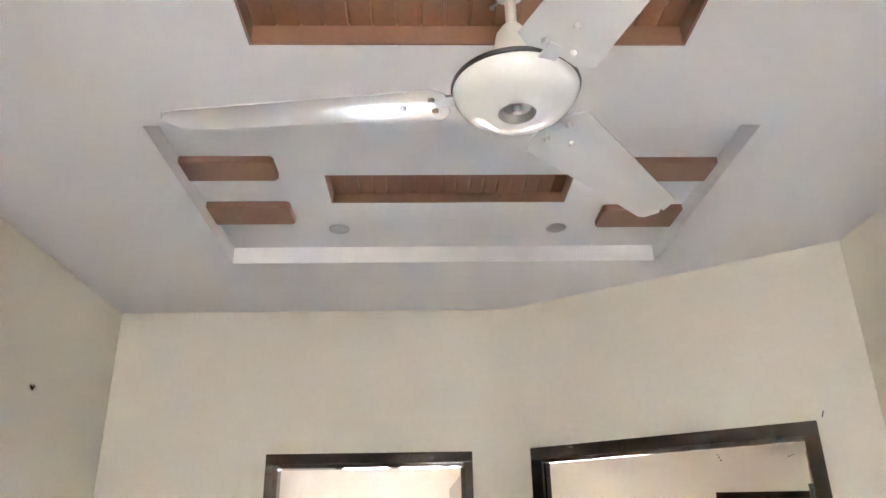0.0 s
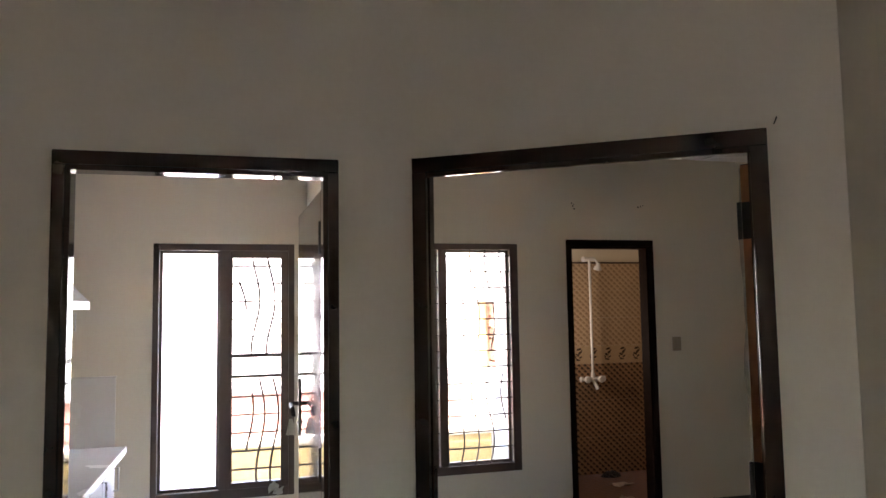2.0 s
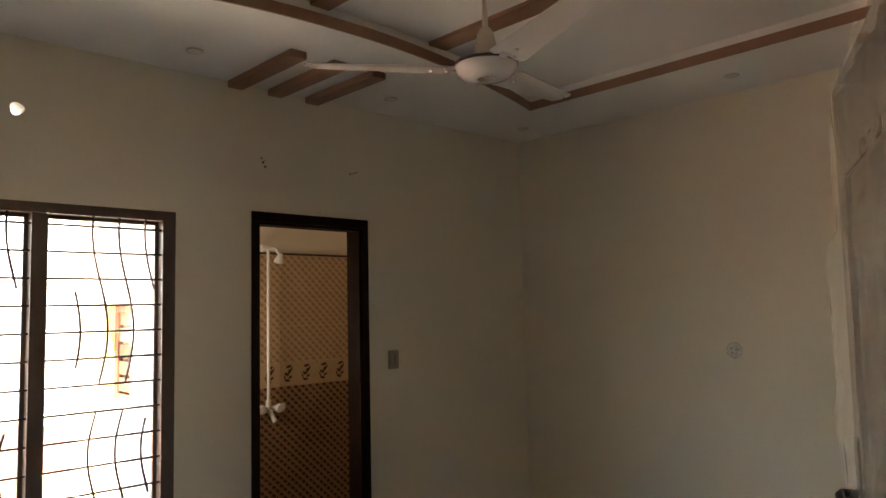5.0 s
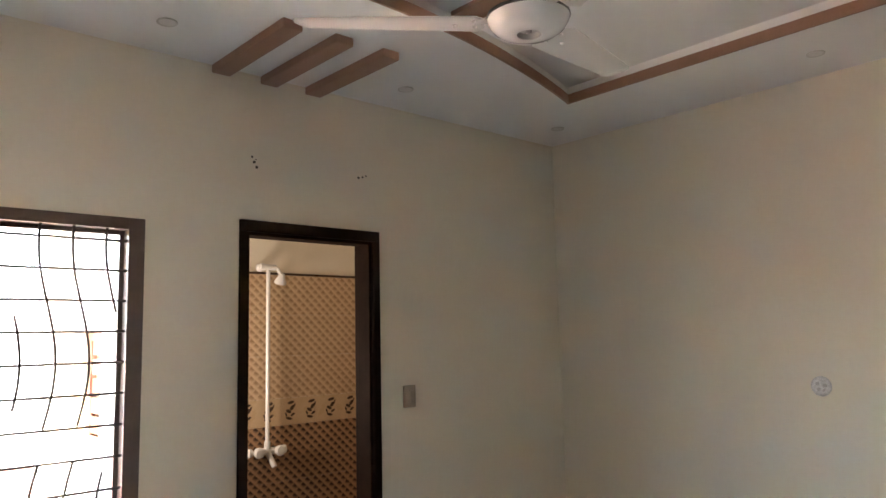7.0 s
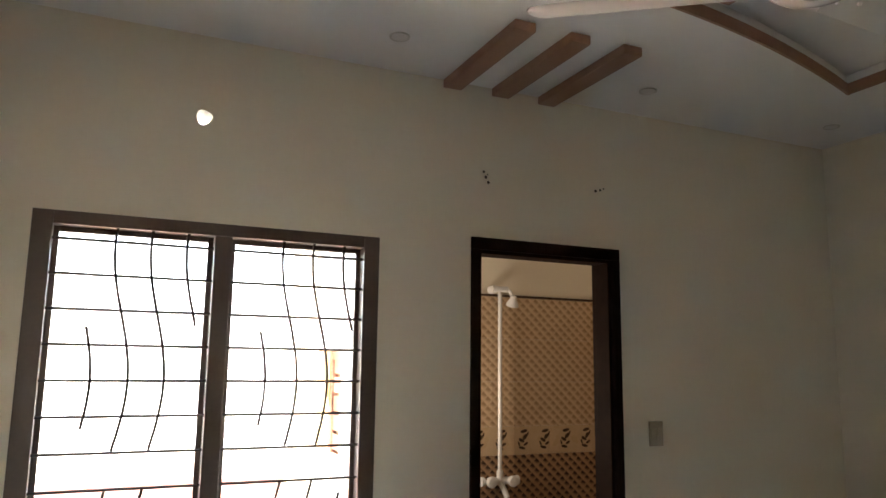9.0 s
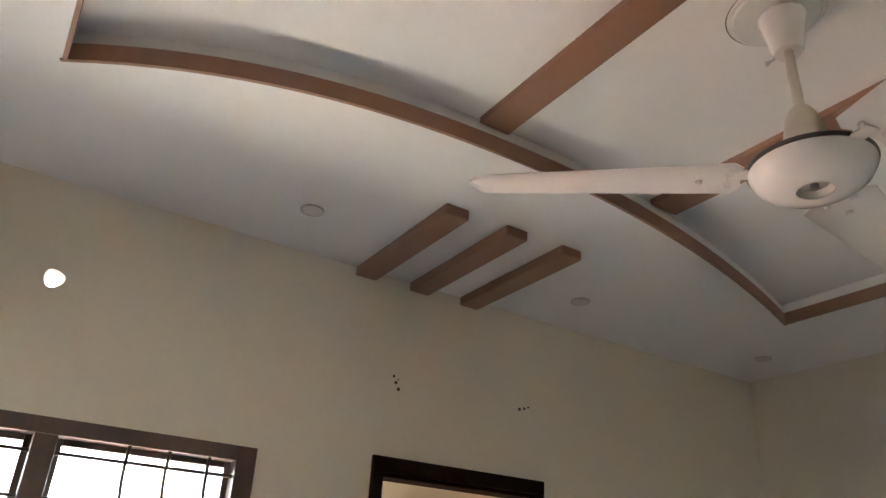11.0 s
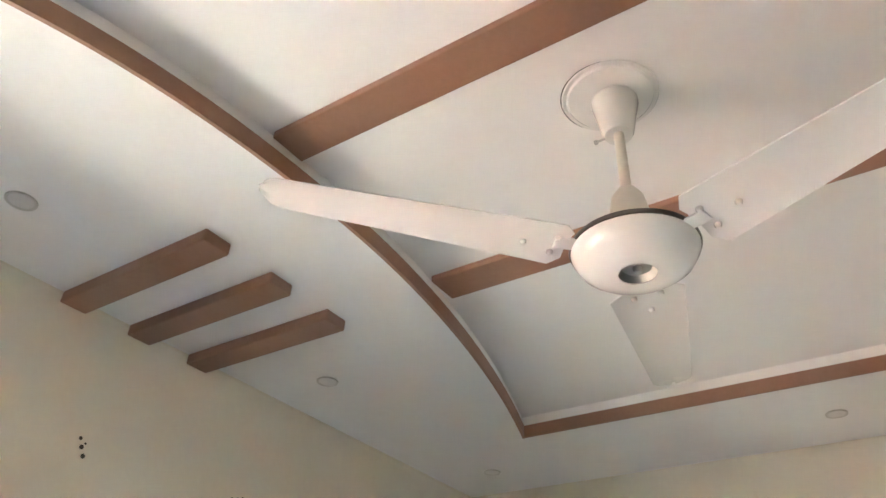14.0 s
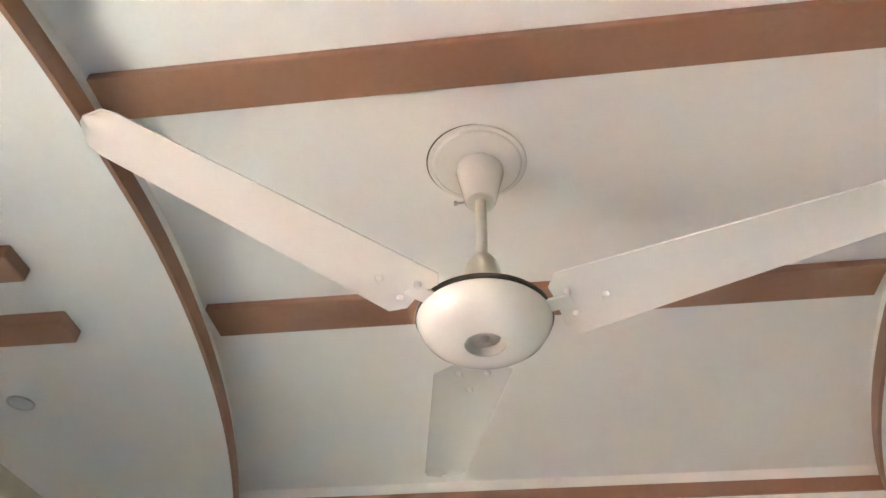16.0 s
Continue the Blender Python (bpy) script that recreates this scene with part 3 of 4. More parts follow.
door_frame("door_frame_1", pose(0, LIV_N, 0), -0.748, 0.136, 2.111, 0.037, 0.037, 0.045, 0.012, TH + 0.008, "dark brown gloss painted timber door frame")
door_frame("door_frame_2", pose(DX0, DY0, 0, 0, 0, DIAG), 0.090, 1.207, 2.114, 0.050, 0.050, 0.05, 0.012, 0.072, "dark brown gloss painted wide timber door frame")
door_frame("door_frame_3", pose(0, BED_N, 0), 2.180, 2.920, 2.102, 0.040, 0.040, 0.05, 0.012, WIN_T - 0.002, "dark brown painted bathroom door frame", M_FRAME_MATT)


def door_leaf(name, m, width, height, label, film=False, raw=True, flush=False):
    """A leaf in its own axes: hinged at u = 0, opened along +u; its room-side face is at v = 0."""
    ob = thing(name, label, "door", m=m)
    t = 0.038
    bm = bmesh.new()
    box(bm, 0.003, width, 0, t, 0.012, height, 0.003)
    panel = part("panel", bm, M_FRAME, ob)
    for z0, z1 in () if flush else ((0.20, 0.92), (1.08, height - 0.18)):
        for v0, v1 in ((-0.006, 0.002), (t - 0.002, t + 0.006)):
            bm = bmesh.new()
            a, b, w = 0.12, width - 0.12, 0.03
            box(bm, a, b, v0, v1, z0, z0 + w, 0.003)
            box(bm, a, b, v0, v1, z1 - w, z1, 0.003)
            box(bm, a, a + w, v0, v1, z0 + w, z1 - w, 0.003)
            box(bm, b - w, b, v0, v1, z0 + w, z1 - w, 0.003)
            part("moulding", bm, M_FRAME, panel)
    if raw:
        bm = bmesh.new()
        box(bm, -0.001, 0.004, 0.003, t - 0.003, 0.014, height - 0.004)
        part("hinge_edge", bm, M_RAW, ob, "unpainted reddish timber edge")
    for z in (0.19, 1.01, 1.80):
        bm = bmesh.new()
        box(bm, -0.004, 0.002, 0.002, t - 0.004, z, z + 0.115, 0.001)
        tube(bm, [(-0.006, t + 0.003, z), (-0.006, t + 0.003, z + 0.115)], 0.007, 10)
        part("hinge", bm, M_BLACK, ob, "black painted butt hinge")
    for v, s in ((0, -1), (t, 1)):
        bm = bmesh.new()
        u = width - 0.055
        box(bm, u - 0.02, u + 0.02, min(v, v + s * 0.006), max(v, v + s * 0.006), 1.05, 1.30, 0.002)
        plate = part("lock_plate", bm, M_BLACK, ob)
        bm = bmesh.new()
        tube(bm, [(u, v, 1.19), (u, v + s * 0.036, 1.19), (u - 0.02, v + s * 0.042, 1.19), (u - 0.11, v + s * 0.042, 1.183), (u - 0.12, v + s * 0.038, 1.150)], 0.009, 10)
        part("lever", bm, M_BLACK, plate)
        bm = bmesh.new()
        lathe(bm, [(0, 0), (0.012, 0), (0.012, 0.006), (0, 0.006)], 16, pose(u, v + s * 0.006, 1.11, -90 * s))
        part("keyhole", bm, M_STEEL, plate)
    if film:
        rng = random.Random(4)
        bm = bmesh.new()
        nu, nz = 26, 60
        grid = [[bm.verts.new((0.004 + (width + 0.01) * i / nu, t + 0.010 + 0.012 * noise.noise((i * 0.35, k * 0.16, 1)) + 0.006 * noise.noise((i * 0.9, k * 0.5, 5)) + (0.03 if 0.55 < k / nz < 0.85 and i > nu - 4 else 0) * (0.6 + 0.4 * noise.noise((k * 0.3, 0, 0))),
                              0.05 + (height - 0.06) * k / nz)) for i in range(nu + 1)] for k in range(nz + 1)]
        for k in range(nz):
            for i in range(nu):
                bm.faces.new((grid[k][i], grid[k][i + 1], grid[k + 1][i + 1], grid[k + 1][i]))
        part("plastic_wrap", bm, M_FILM, ob, "crumpled clear plastic wrap", True)
    return ob


door_leaf("door_bedroom", pose(1.336, 2.485, 0, 0, 0, 24.8), 0.80, 2.035, "open dark brown door wrapped in clear plastic film", film=True)
kdoor = door_leaf("door_kitchen", pose(0.128, 3.192, 0, 0, 0, 91.8), 0.78, 2.03, "open glossy dark brown flush kitchen door", raw=False, flush=True)


bm = bmesh.new()
box(bm, -0.022, 0.022, -0.001, 0.001, -0.07, 0.0, 0.0)
bmesh.ops.scale(bm, verts=[v for v in bm.verts if v.co.z > -0.01], vec=(0.35, 1, 1))
bmesh.ops.transform(bm, matrix=pose(0.700, 0.078, 1.128, 0, 0, 75), verts=bm.verts[:])
part("paper_tag", bm, M_PAPER, kdoor, "torn pale paper tag")


# ---- windows ----
def window(name, x0, x1, z0, z1, mull0, mull1, frame_w, panes, label):
    ob = thing(name, label, "window", kind="structure")
    y0, y1 = BED_N - 0.004, BED_N + 0.075
    bits = [("window_frame", x0, x0 + frame_w, z0, z1), ("window_frame", x1 - frame_w, x1, z0, z1),
            ("window_frame", x0 + frame_w, x1 - frame_w, z1 - 0.045, z1), ("window_frame", x0 + frame_w, x1 - frame_w, z0, z0 + 0.06),
            ("mullion", mull0, mull1, z0 + 0.06, z1 - 0.045)]
    for nm, a, b, c, d in bits:
        bm = bmesh.new()
        box(bm, a, b, y0, y1, c, d, 0.003)
        part(nm, bm, M_WIN, ob)
    for a, b in ((x0 + frame_w, mull0), (mull1, x1 - frame_w)):
        sash = 0.018
        bm = bmesh.new()
        for p, q, c, d in ((a, a + sash, z0 + 0.06, z1 - 0.045), (b - sash, b, z0 + 0.06, z1 - 0.045),
                           (a + sash, b - sash, z1 - 0.045 - sash, z1 - 0.045), (a + sash, b - sash, z0 + 0.06, z0 + 0.06 + sash)):
            box(bm, p, q, y1 - 0.03, y1 - 0.005, c, d, 0.002)
        s = part("sash", bm, M_WIN, ob)
        bm = bmesh.new()
        box(bm, a + sash, b - sash, y1 - 0.020, y1 - 0.015, z0 + 0.06 + sash, z1 - 0.045 - sash)
        g = part("pane", bm, M_GLASS, s)
        g.visible_shadow = False
    return ob


win = window("window_1", 0.60, 1.785, 0.415, 2.065, 1.172, 1.232, 0.062, 2, "brown framed two-pane window with wavy security grille")
YG = BED_N + 0.012
for k in range(14):
    z = 1.975 - 0.1152 * k
    bm = bmesh.new()
    tube(bm, [(0.605, YG, z), (1.78, YG, z)], 0.0055, 6)
    part("grille_bar", bm, M_GRILLE, win)
for shift in (-0.562, 0.0):
    for c, za, zb, amp, low, half in ((1.450, 2.02, 1.29, 0.035, 1.96, 0.45), (1.562, 2.02, 1.29, 0.035, 1.96, 0.45), (1.678, 2.02, 1.70, 0.035, 1.96, 0.45),
                                           (1.337, 1.69, 1.36, 0.035, 1.96, 0.45), (1.437, 1.165, 0.42, 0.027, 0.985, 0.33), (1.550, 1.165, 0.42, 0.027, 0.985, 0.33),
                                           (1.662, 1.12, 0.79, 0.027, 0.985, 0.33), (1.326, 0.78, 0.42, 0.027, 0.985, 0.33)):
        pts = []
        for j in range(25):
            z = za + (zb - za) * j / 24
            pts.append((shift + c - amp * math.cos(math.pi * (low - z) / half), YG - 0.007, z))
        bm = bmesh.new()
        tube(bm, pts, 0.0055, 6)
        part("grille_scroll", bm, M_GRILLE, win)

kwin = window("window_2", -0.75, 0.155, 0.375, 2.05, -0.333, -0.266, 0.038, 2, "dark brown kitchen window with one grilled pane")
for ob in kwin.children_recursive:
    if ob.name.startswith("pane") and min(v.co.x for v in ob.data.vertices) < -0.5:
        ob.data.materials[0] = M_TRANSLUCENT
        tagged(ob, "translucent white sliding glass pane")
bm = bmesh.new()
for a, b, c, d in ((-0.266, -0.252, 0.436, 2.004), (0.066, 0.116, 0.436, 2.004), (-0.252, 0.066, 1.955, 2.004), (-0.252, 0.066, 0.436, 0.475)):
    box(bm, a, b, BED_N - 0.002, BED_N + 0.03, c, d, 0.002)
part("grille_frame", bm, M_WIN, kwin)
for z, r in [(1.90 - 0.118 * k, 0.0045) for k in range(6)] + [(1.30, 0.009), (1.165, 0.009)] + [(1.03 - 0.118 * k, 0.005) for k in range(5)]:
    bm = bmesh.new()
    tube(bm, [(-0.26, YG, z), (0.075, YG, z)], r * 1.35, 6)
    part("grille_bar", bm, M_GRILLE, kwin)
for dx, za, zb, ph in ((0.075, 1.80, 1.60, (-0.2, 0.6)), (0.165, 1.96, 1.29, (-0.3, 1.6)), (0.265, 1.96, 1.29, (-0.3, 1.6)),
                       (0.125, 1.07, 0.68, (0.2, 1.2)), (0.20, 1.15, 0.45, (-0.1, 1.7)), (0.29, 1.15, 0.45, (-0.1, 1.7))):
    pts = [(-0.266 + dx + 0.028 * math.sin(math.pi * (ph[0] + (ph[1] - ph[0]) * j / 24)), YG - 0.008, za + (zb - za) * j / 24) for j in range(25)]
    bm = bmesh.new()
    tube(bm, pts, 0.0078, 6)
    part("grille_scroll", bm, M_GRILLE, kwin)

rg = random.Random(21)
bm = bmesh.new()
g = [[bm.verts.new((0.035 + 0.022 * (i - 2) + rg.uniform(-0.008, 0.008), BED_N - 0.012 + rg.uniform(-0.012, 0.006), 0.428 + 0.022 * (j - 2) + rg.uniform(-0.012, 0.012))) for i in range(5)] for j in range(5)]
for j in range(4):
    for i in range(4):
        if rg.random() < 0.85:
            bm.faces.new((g[j][i], g[j][i + 1], g[j + 1][i + 1], g[j + 1][i]))
bmesh.ops.solidify(bm, geom=bm.faces[:], thickness=0.0015)
part("paper_scrap", bm, M_PAPER, kwin, "torn paper caught on the sill")

# living room window behind the start of the walk
lw = thing("window_3", "brown framed single-pane living room window", "window", kind="structure")
for a, b, c, d in ((-0.155, -0.095, 0.8, 2.1), (0.385, 0.445, 0.8, 2.1), (-0.095, 0.385, 2.04, 2.1), (-0.095, 0.385, 0.8, 0.86)):
    bm = bmesh.new()
    box(bm, a, b, LIV_BACK - 0.08, LIV_BACK + 0.004, c, d, 0.003)
    part("window_frame", bm, M_WIN, lw)
bm = bmesh.new()
box(bm, -0.095, 0.385, LIV_BACK - 0.045, LIV_BACK - 0.040, 0.86, 2.04)
part("pane", bm, M_GLASS, lw).visible_shadow = False
# unseen slab, added only to keep direct sun out of this window
bm = bmesh.new()
box(bm, -0.6, 0.9, LIV_BACK - TH - 0.65, LIV_BACK - TH, 2.22, 2.30, 0.006)
part("sun_shade", bm, M_OUTPALE, lw, "unseen pale slab added to block the sun")


# ---- ceiling fans ----
def ceiling_fan(name, x, y, z, turn, ceil_z, label, ring, blade_z, pitch, rise, bent=(0, 0, 0)):
    """z: the underside of the motor bowl."""
    ob = thing(name, label, "ceiling fan", m=pose(x, y, z, 0, 0, turn))
    top = ceil_z - z
    bm = bmesh.new()
    lathe(bm, [(0.034, 0.002), (0.052, 0.001), (0.082, 0.008), (0.101, 0.022), (0.112, 0.040), (0.114, 0.049), (0.110, 0.052), (0, 0.052)], 56)
    bowl = part("motor_bowl", bm, M_FAN, ob, "glossy white bowl", True)
    bm = bmesh.new()
    lathe(bm, [(0, 0.016), (0.026, 0.016), (0.034, 0.004), (0.0365, 0.004), (0.036, 0.010), (0.026, 0.020), (0, 0.020)], 36)
    part("bottom_cap", bm, M_HUBGREY, bowl, "grey metal cap", True)
    bm = bmesh.new()
    lathe(bm, [(0, 0.004), (0.006, 0.005), (0.008, 0.009), (0.008, 0.017), (0, 0.017)], 16)
    part("screw", bm, M_STEEL, bowl, "steel screw", True)
    bm = bmesh.new()
    lathe(bm, [(0.110, 0.050), (0.1160, 0.050), (0.1170, 0.054), (0.1155, 0.059), (0.106, 0.064), (0.06, 0.068), (0, 0.068)], 56)
    part("rim_band", bm, M_RIM, ob, "dark grey band round the motor", True)
    c0 = 0.067
    bm = bmesh.new()
    lathe(bm, [(0, c0), (0.047, c0), (0.046, c0 + 0.02), (0.041, c0 + 0.05), (0.030, c0 + 0.105), (0.018, c0 + 0.124), (0.0, c0 + 0.124)], 36)
    part("lower_cup", bm, M_FANCUP, ob, "ivory plastic cup", True)
    bm = bmesh.new()
    lathe(bm, [(0.0105, c0 + 0.09), (0.0105, top - 0.07)], 20)
    part("down_rod", bm, M_FANCUP, ob, "ivory down rod", True)
    bm = bmesh.new()
    u0 = top - 0.105
    lathe(bm, [(0, u0 + 0.006), (0.018, u0), (0.028, u0), (0.031, u0 + 0.006), (0.040, u0 + 0.05), (0.048, u0 + 0.085), (0.048, top - 0.012), (0, top - 0.012)], 36)
    cup = part("upper_cup", bm, M_FAN, ob, "white canopy cup", True)
    bm = bmesh.new()
    tube(bm, [(0.022, -0.020, u0 + 0.005), (0.036, -0.033, u0 + 0.004)], 0.0025, 8)
    tube(bm, [(0.034, -0.031, u0 + 0.004), (0.038, -0.035, u0 + 0.004)], 0.005, 8)
    part("screw", bm, M_STEEL, cup)
    if ring:
        # the plate sits a little off the rod, baring a sliver of the hole behind it
        off = pose(0, 0, 0, 0, 0, -turn) @ Vector((-0.012, 0.004, 0))
        bm = bmesh.new()
        lathe(bm, [(0, top - 0.010), (0.086, top - 0.010), (0.090, top - 0.006), (0.0975, top - 0.006), (0.100, top - 0.003), (0, top - 0.003)], 48, pose(off.x, off.y, 0))
        part("ceiling_plate", bm, M_FAN, ob, "white round ceiling plate", True)
        gap = pose(0, 0, 0, 0, 0, -turn) @ Vector((-0.013, 0.0085, 0))
        bm = bmesh.new()
        lathe(bm, [(0, top - 0.002), (0.098, top - 0.002), (0.098, top - 0.0005), (0, top - 0.0005)], 48, pose(gap.x, gap.y, 0))
        part("ceiling_hole", bm, M_HOLE, ob, "dark cut edge behind the plate")
    for k in range(3):
        a = pose(0, 0, 0, 0, 0, 120 * k + bent[k])
        bm = bmesh.new()
        box(bm, 0.098, 0.150, -0.016, 0.016, blade_z + 0.006, blade_z + 0.011, 0.002)
        tw = pose(0, 0, blade_z, pitch, 0, 0)
        # blade outline: narrow rounded root, widest near a third, round tip
        top_v, low_v = [], []
        steps = 30
        for j in range(steps + 1):
            f = j / steps
            r = 0.125 + 0.545 * f
            w = 0.073 - 0.027 * f
            if f > 0.93:
                w *= math.sqrt(max(0.0, 1 - ((f - 0.93) / 0.0705) ** 2))
            if f < 0.03:
                w *= 0.62 + 0.38 * math.sqrt(f / 0.03)
            dz = rise * f
            for side in (1, -1):
                v = side * max(w, 0.004)
                lift = 0.004 * (1 - (v / 0.07) ** 2)
                (top_v if side > 0 else low_v).append((r, v, dz + lift))
        bl = bmesh.new()
        mid = [(p[0], 0.0, p[2] + 0.007) for p in top_v]
        rows = [top_v, [(a2[0], a2[1] * 0.5, b2[2] + 0.0 - 0.001) for a2, b2 in zip(top_v, mid)], mid, [(a2[0], a2[1] * 0.5, b2[2] - 0.001) for a2, b2 in zip(low_v, mid)], low_v]
        vs = [[bl.verts.new(p) for p in row] for row in rows]
        for r0, r1 in zip(vs, vs[1:]):
            for j in range(steps):
                bl.faces.new((r0[j], r0[j + 1], r1[j + 1], r1[j]))
        bmesh.ops.recalc_face_normals(bl, faces=bl.faces[:])
        bmesh.ops.solidify(bl, geom=bl.faces[:], thickness=0.0018)
        bmesh.ops.transform(bl, matrix=a @ tw, verts=bl.verts[:])
        blade = part("blade", bl, M_FAN, ob, "white enamelled metal blade", True)
        bmesh.ops.transform(bm, matrix=a, verts=bm.verts[:])
        part("bracket", bm, M_FAN, blade)
        for r, v in ((0.150, 0.026), (0.150, -0.026), (0.205, 0.0)):
            bm = bmesh.new()
            lathe(bm, [(0, -0.006), (0.004, -0.0055), (0.0062, -0.002), (0.0062, 0.002), (0, 0.002)], 14, a @ tw @ pose(r, v, 0.002))
            part("rivet", bm, M_FAN, blade, "", True)
    return ob


ceiling_fan("ceiling_fan", 2.243, 4.064, 2.403, 133.3, BIN, "white three-blade ceiling fan hanging from a tray ceiling", True, 0.042, -7, 0.040, (-1.6, 0, -1.0))
ceiling_fan("ceiling_fan", 0.094, 0.905, 2.420, 170.5, BZ + 0.050, "glossy white three-blade ceiling fan in living room", False, 0.034, -12, 0.020)


# ---- downlights ----
def downlight(x, y, z, r=0.038):
    ob = thing("downlight", "small unlit grey recessed round ceiling light", "ceiling light", "ceiling downlights", m=pose(x, y, z))
    bm = bmesh.new()
    lathe(bm, [(r * 0.78, -0.003), (r * 0.97, -0.005), (r, -0.001), (r * 0.97, 0.0)], 28)
    part("bezel", bm, M_PLASTIC, ob, "", True)
    bm = bmesh.new()
    lathe(bm, [(0, -0.0025), (r * 0.79, -0.0025), (r * 0.79, 0)], 28)
    part("diffuser", bm, M_LIGHTDISC, ob, "", True)


for x, y in ((1.737, 5.369), (2.890, 5.400), (4.002, 5.385), (3.993, 3.957), (0.667, 5.368), (3.993, 2.56), (0.667, 3.957)):
    downlight(x, y, BED_H)
for x in (-0.379, 0.423):
    downlight(x, 2.270, INZ)


# ---- wall plates and marks ----
def switch_plate(name, m, w, h, rockers, mat, label):
    ob = thing(name, label, "switch", m=m)
    bm = bmesh.new()
    box(bm, -w / 2, w / 2, -0.012, 0, -h / 2, h / 2, 0.003)
    pl = part("plate", bm, mat, ob)
    n = len(rockers)
    for a, b, c, d in rockers:
        bm = bmesh.new()
        box(bm, a, b, -0.017, -0.010, c, d, 0.002)
        part("rocker", bm, mat, pl)
    return ob


switch_plate("light_switch", pose(3.098, BED_N, 1.290), 0.072, 0.108, [(-0.030, -0.003, -0.03, 0.03), (0.003, 0.030, -0.03, 0.03)], M_SWITCH,
             "beige two-rocker light switch on cream wall")
switch_plate("switch_board", pose(-0.925, LIV_N, 1.262), 0.086, 0.150, [(-0.032, -0.016, 0.005, 0.055), (-0.011, 0.006, 0.005, 0.055), (0.012, 0.030, 0.005, 0.055), (-0.015, 0.015, -0.055, -0.02)], M_PLASTIC,
             "grey plastic switch board with socket on cream wall")

# round cut-out for a socket on the side wall
ob = thing("socket_hole", "round chipped white socket hole in cream wall", "socket", m=pose(BED_R, 4.164, 1.318, 0, -90, 0))
bm = bmesh.new()
lathe(bm, [(0, 0.002), (0.034, 0.002), (0.041, 0.006), (0.046, 0.001)], 28)
part("plaster_ring", bm, M_CHALK, ob, "", True)
for a, b, r in ((0.012, 0.016, 0.008), (-0.014, 0.012, 0.007), (0.004, -0.016, 0.009), (-0.018, -0.010, 0.006)):
    bm = bmesh.new()
    lathe(bm, [(0, 0.0052), (r, 0.0052), (r * 1.05, 0.001)], 12, pose(a, b, 0))
    part("knockout", bm, M_HUBGREY, ob)


def drill_marks(x, z, spots, m):
    ob = thing("drill_mark", "cluster of small dark drilled holes in cream wall", "wall mark", "drilled holes", m=m)
    for a, b, r in spots:
        bm = bmesh.new()
        lathe(bm, [(0, 0.0015), (r, 0.0015), (r * 1.15, 0.0)], 10, pose(a, 0, b, 90))
        part("hole", bm, M_HOLE, ob)


drill_marks(0, 0, [(-0.006, 0.022, 0.005), (0.004, 0.0, 0.006), (0.016, -0.022, 0.006), (0.012, 0.012, 0.003)], pose(2.244, BED_N, 2.362))
drill_marks(0, 0, [(-0.024, -0.006, 0.006), (0.0, 0.0, 0.005), (0.02, 0.008, 0.004)], pose(2.829, BED_N, 2.369))
drill_marks(0, 0, [(-0.012, 0.004, 0.004), (0.0, 0.0, 0.005), (0.010, 0.009, 0.003)], pose(LIV_L, 2.411, 2.27, 0, 0, 90))

bm = bmesh.new()
tube(bm, [(0, 0.002, 0), (0.003, -0.008, 0.006), (0.008, -0.010, 0.018)], 0.002, 8)
tagged(part("wall_nail", bm, M_BLACK), "bent dark nail in cream wall above door frame", "nail").matrix_basis = pose(1.322, 2.359, 2.125, 0, 0, DIAG)

# ---- bathroom ----
TILE_TOP = 2.005
tw, th_ = 0.252, 0.33


def tile_face(name, origin, turn, length, dark, light, label):
    ob = thing(name, label, "wall tiles", kind="structure", m=pose(*origin, 0, 0, turn))
    meshes = {}
    cols = int(math.ceil(length / tw))
    for c in range(cols):
        u0, u1 = c * tw + 0.0006, min(length, (c + 1) * tw) - 0.0006
        for z0, z1, mat in ((0.0, 0.346, dark), (0.346, 0.693, dark), (0.693, 1.04, dark), (1.04, 1.21, M_BORDER), (1.21, 1.48, light), (1.48, 1.745, light), (1.745, TILE_TOP, light)):
            key = (round(u1 - u0, 3), z0)
            if key not in meshes:
                bm = bmesh.new()
                box(bm, 0, u1 - u0, -0.008, 0, z0 + 0.0006, z1 - 0.0006, 0.0012)
                meshes[key] = mesh_of("tile", bm, mat)
            t = new("tile", meshes[key])
            t.location.x = u0
            t.parent = ob
    return ob


north_tiles = tile_face("wall_tiles_north", (BATH_L, BATH_N, 0), 0, BATH_R - BATH_L, M_TILE_DARK, M_TILE_LIGHT, "quilted brown and beige glazed wall tiles")
tile_face("wall_tiles_east", (BATH_R, BATH_N, 0), -90, BATH_N - BED_N - WIN_T, M_TILE_DARK_S, M_TILE_LIGHT_S, "quilted brown and beige glazed wall tiles")
bm = bmesh.new()
box(bm, BATH_L, BATH_R - 0.012, BATH_N - 0.012, BATH_N, TILE_TOP, TILE_TOP + 0.014, 0.002)
structure("trim_tile_top", bm, M_MOTIF, "thin dark strip above bathroom tiles", "trim")


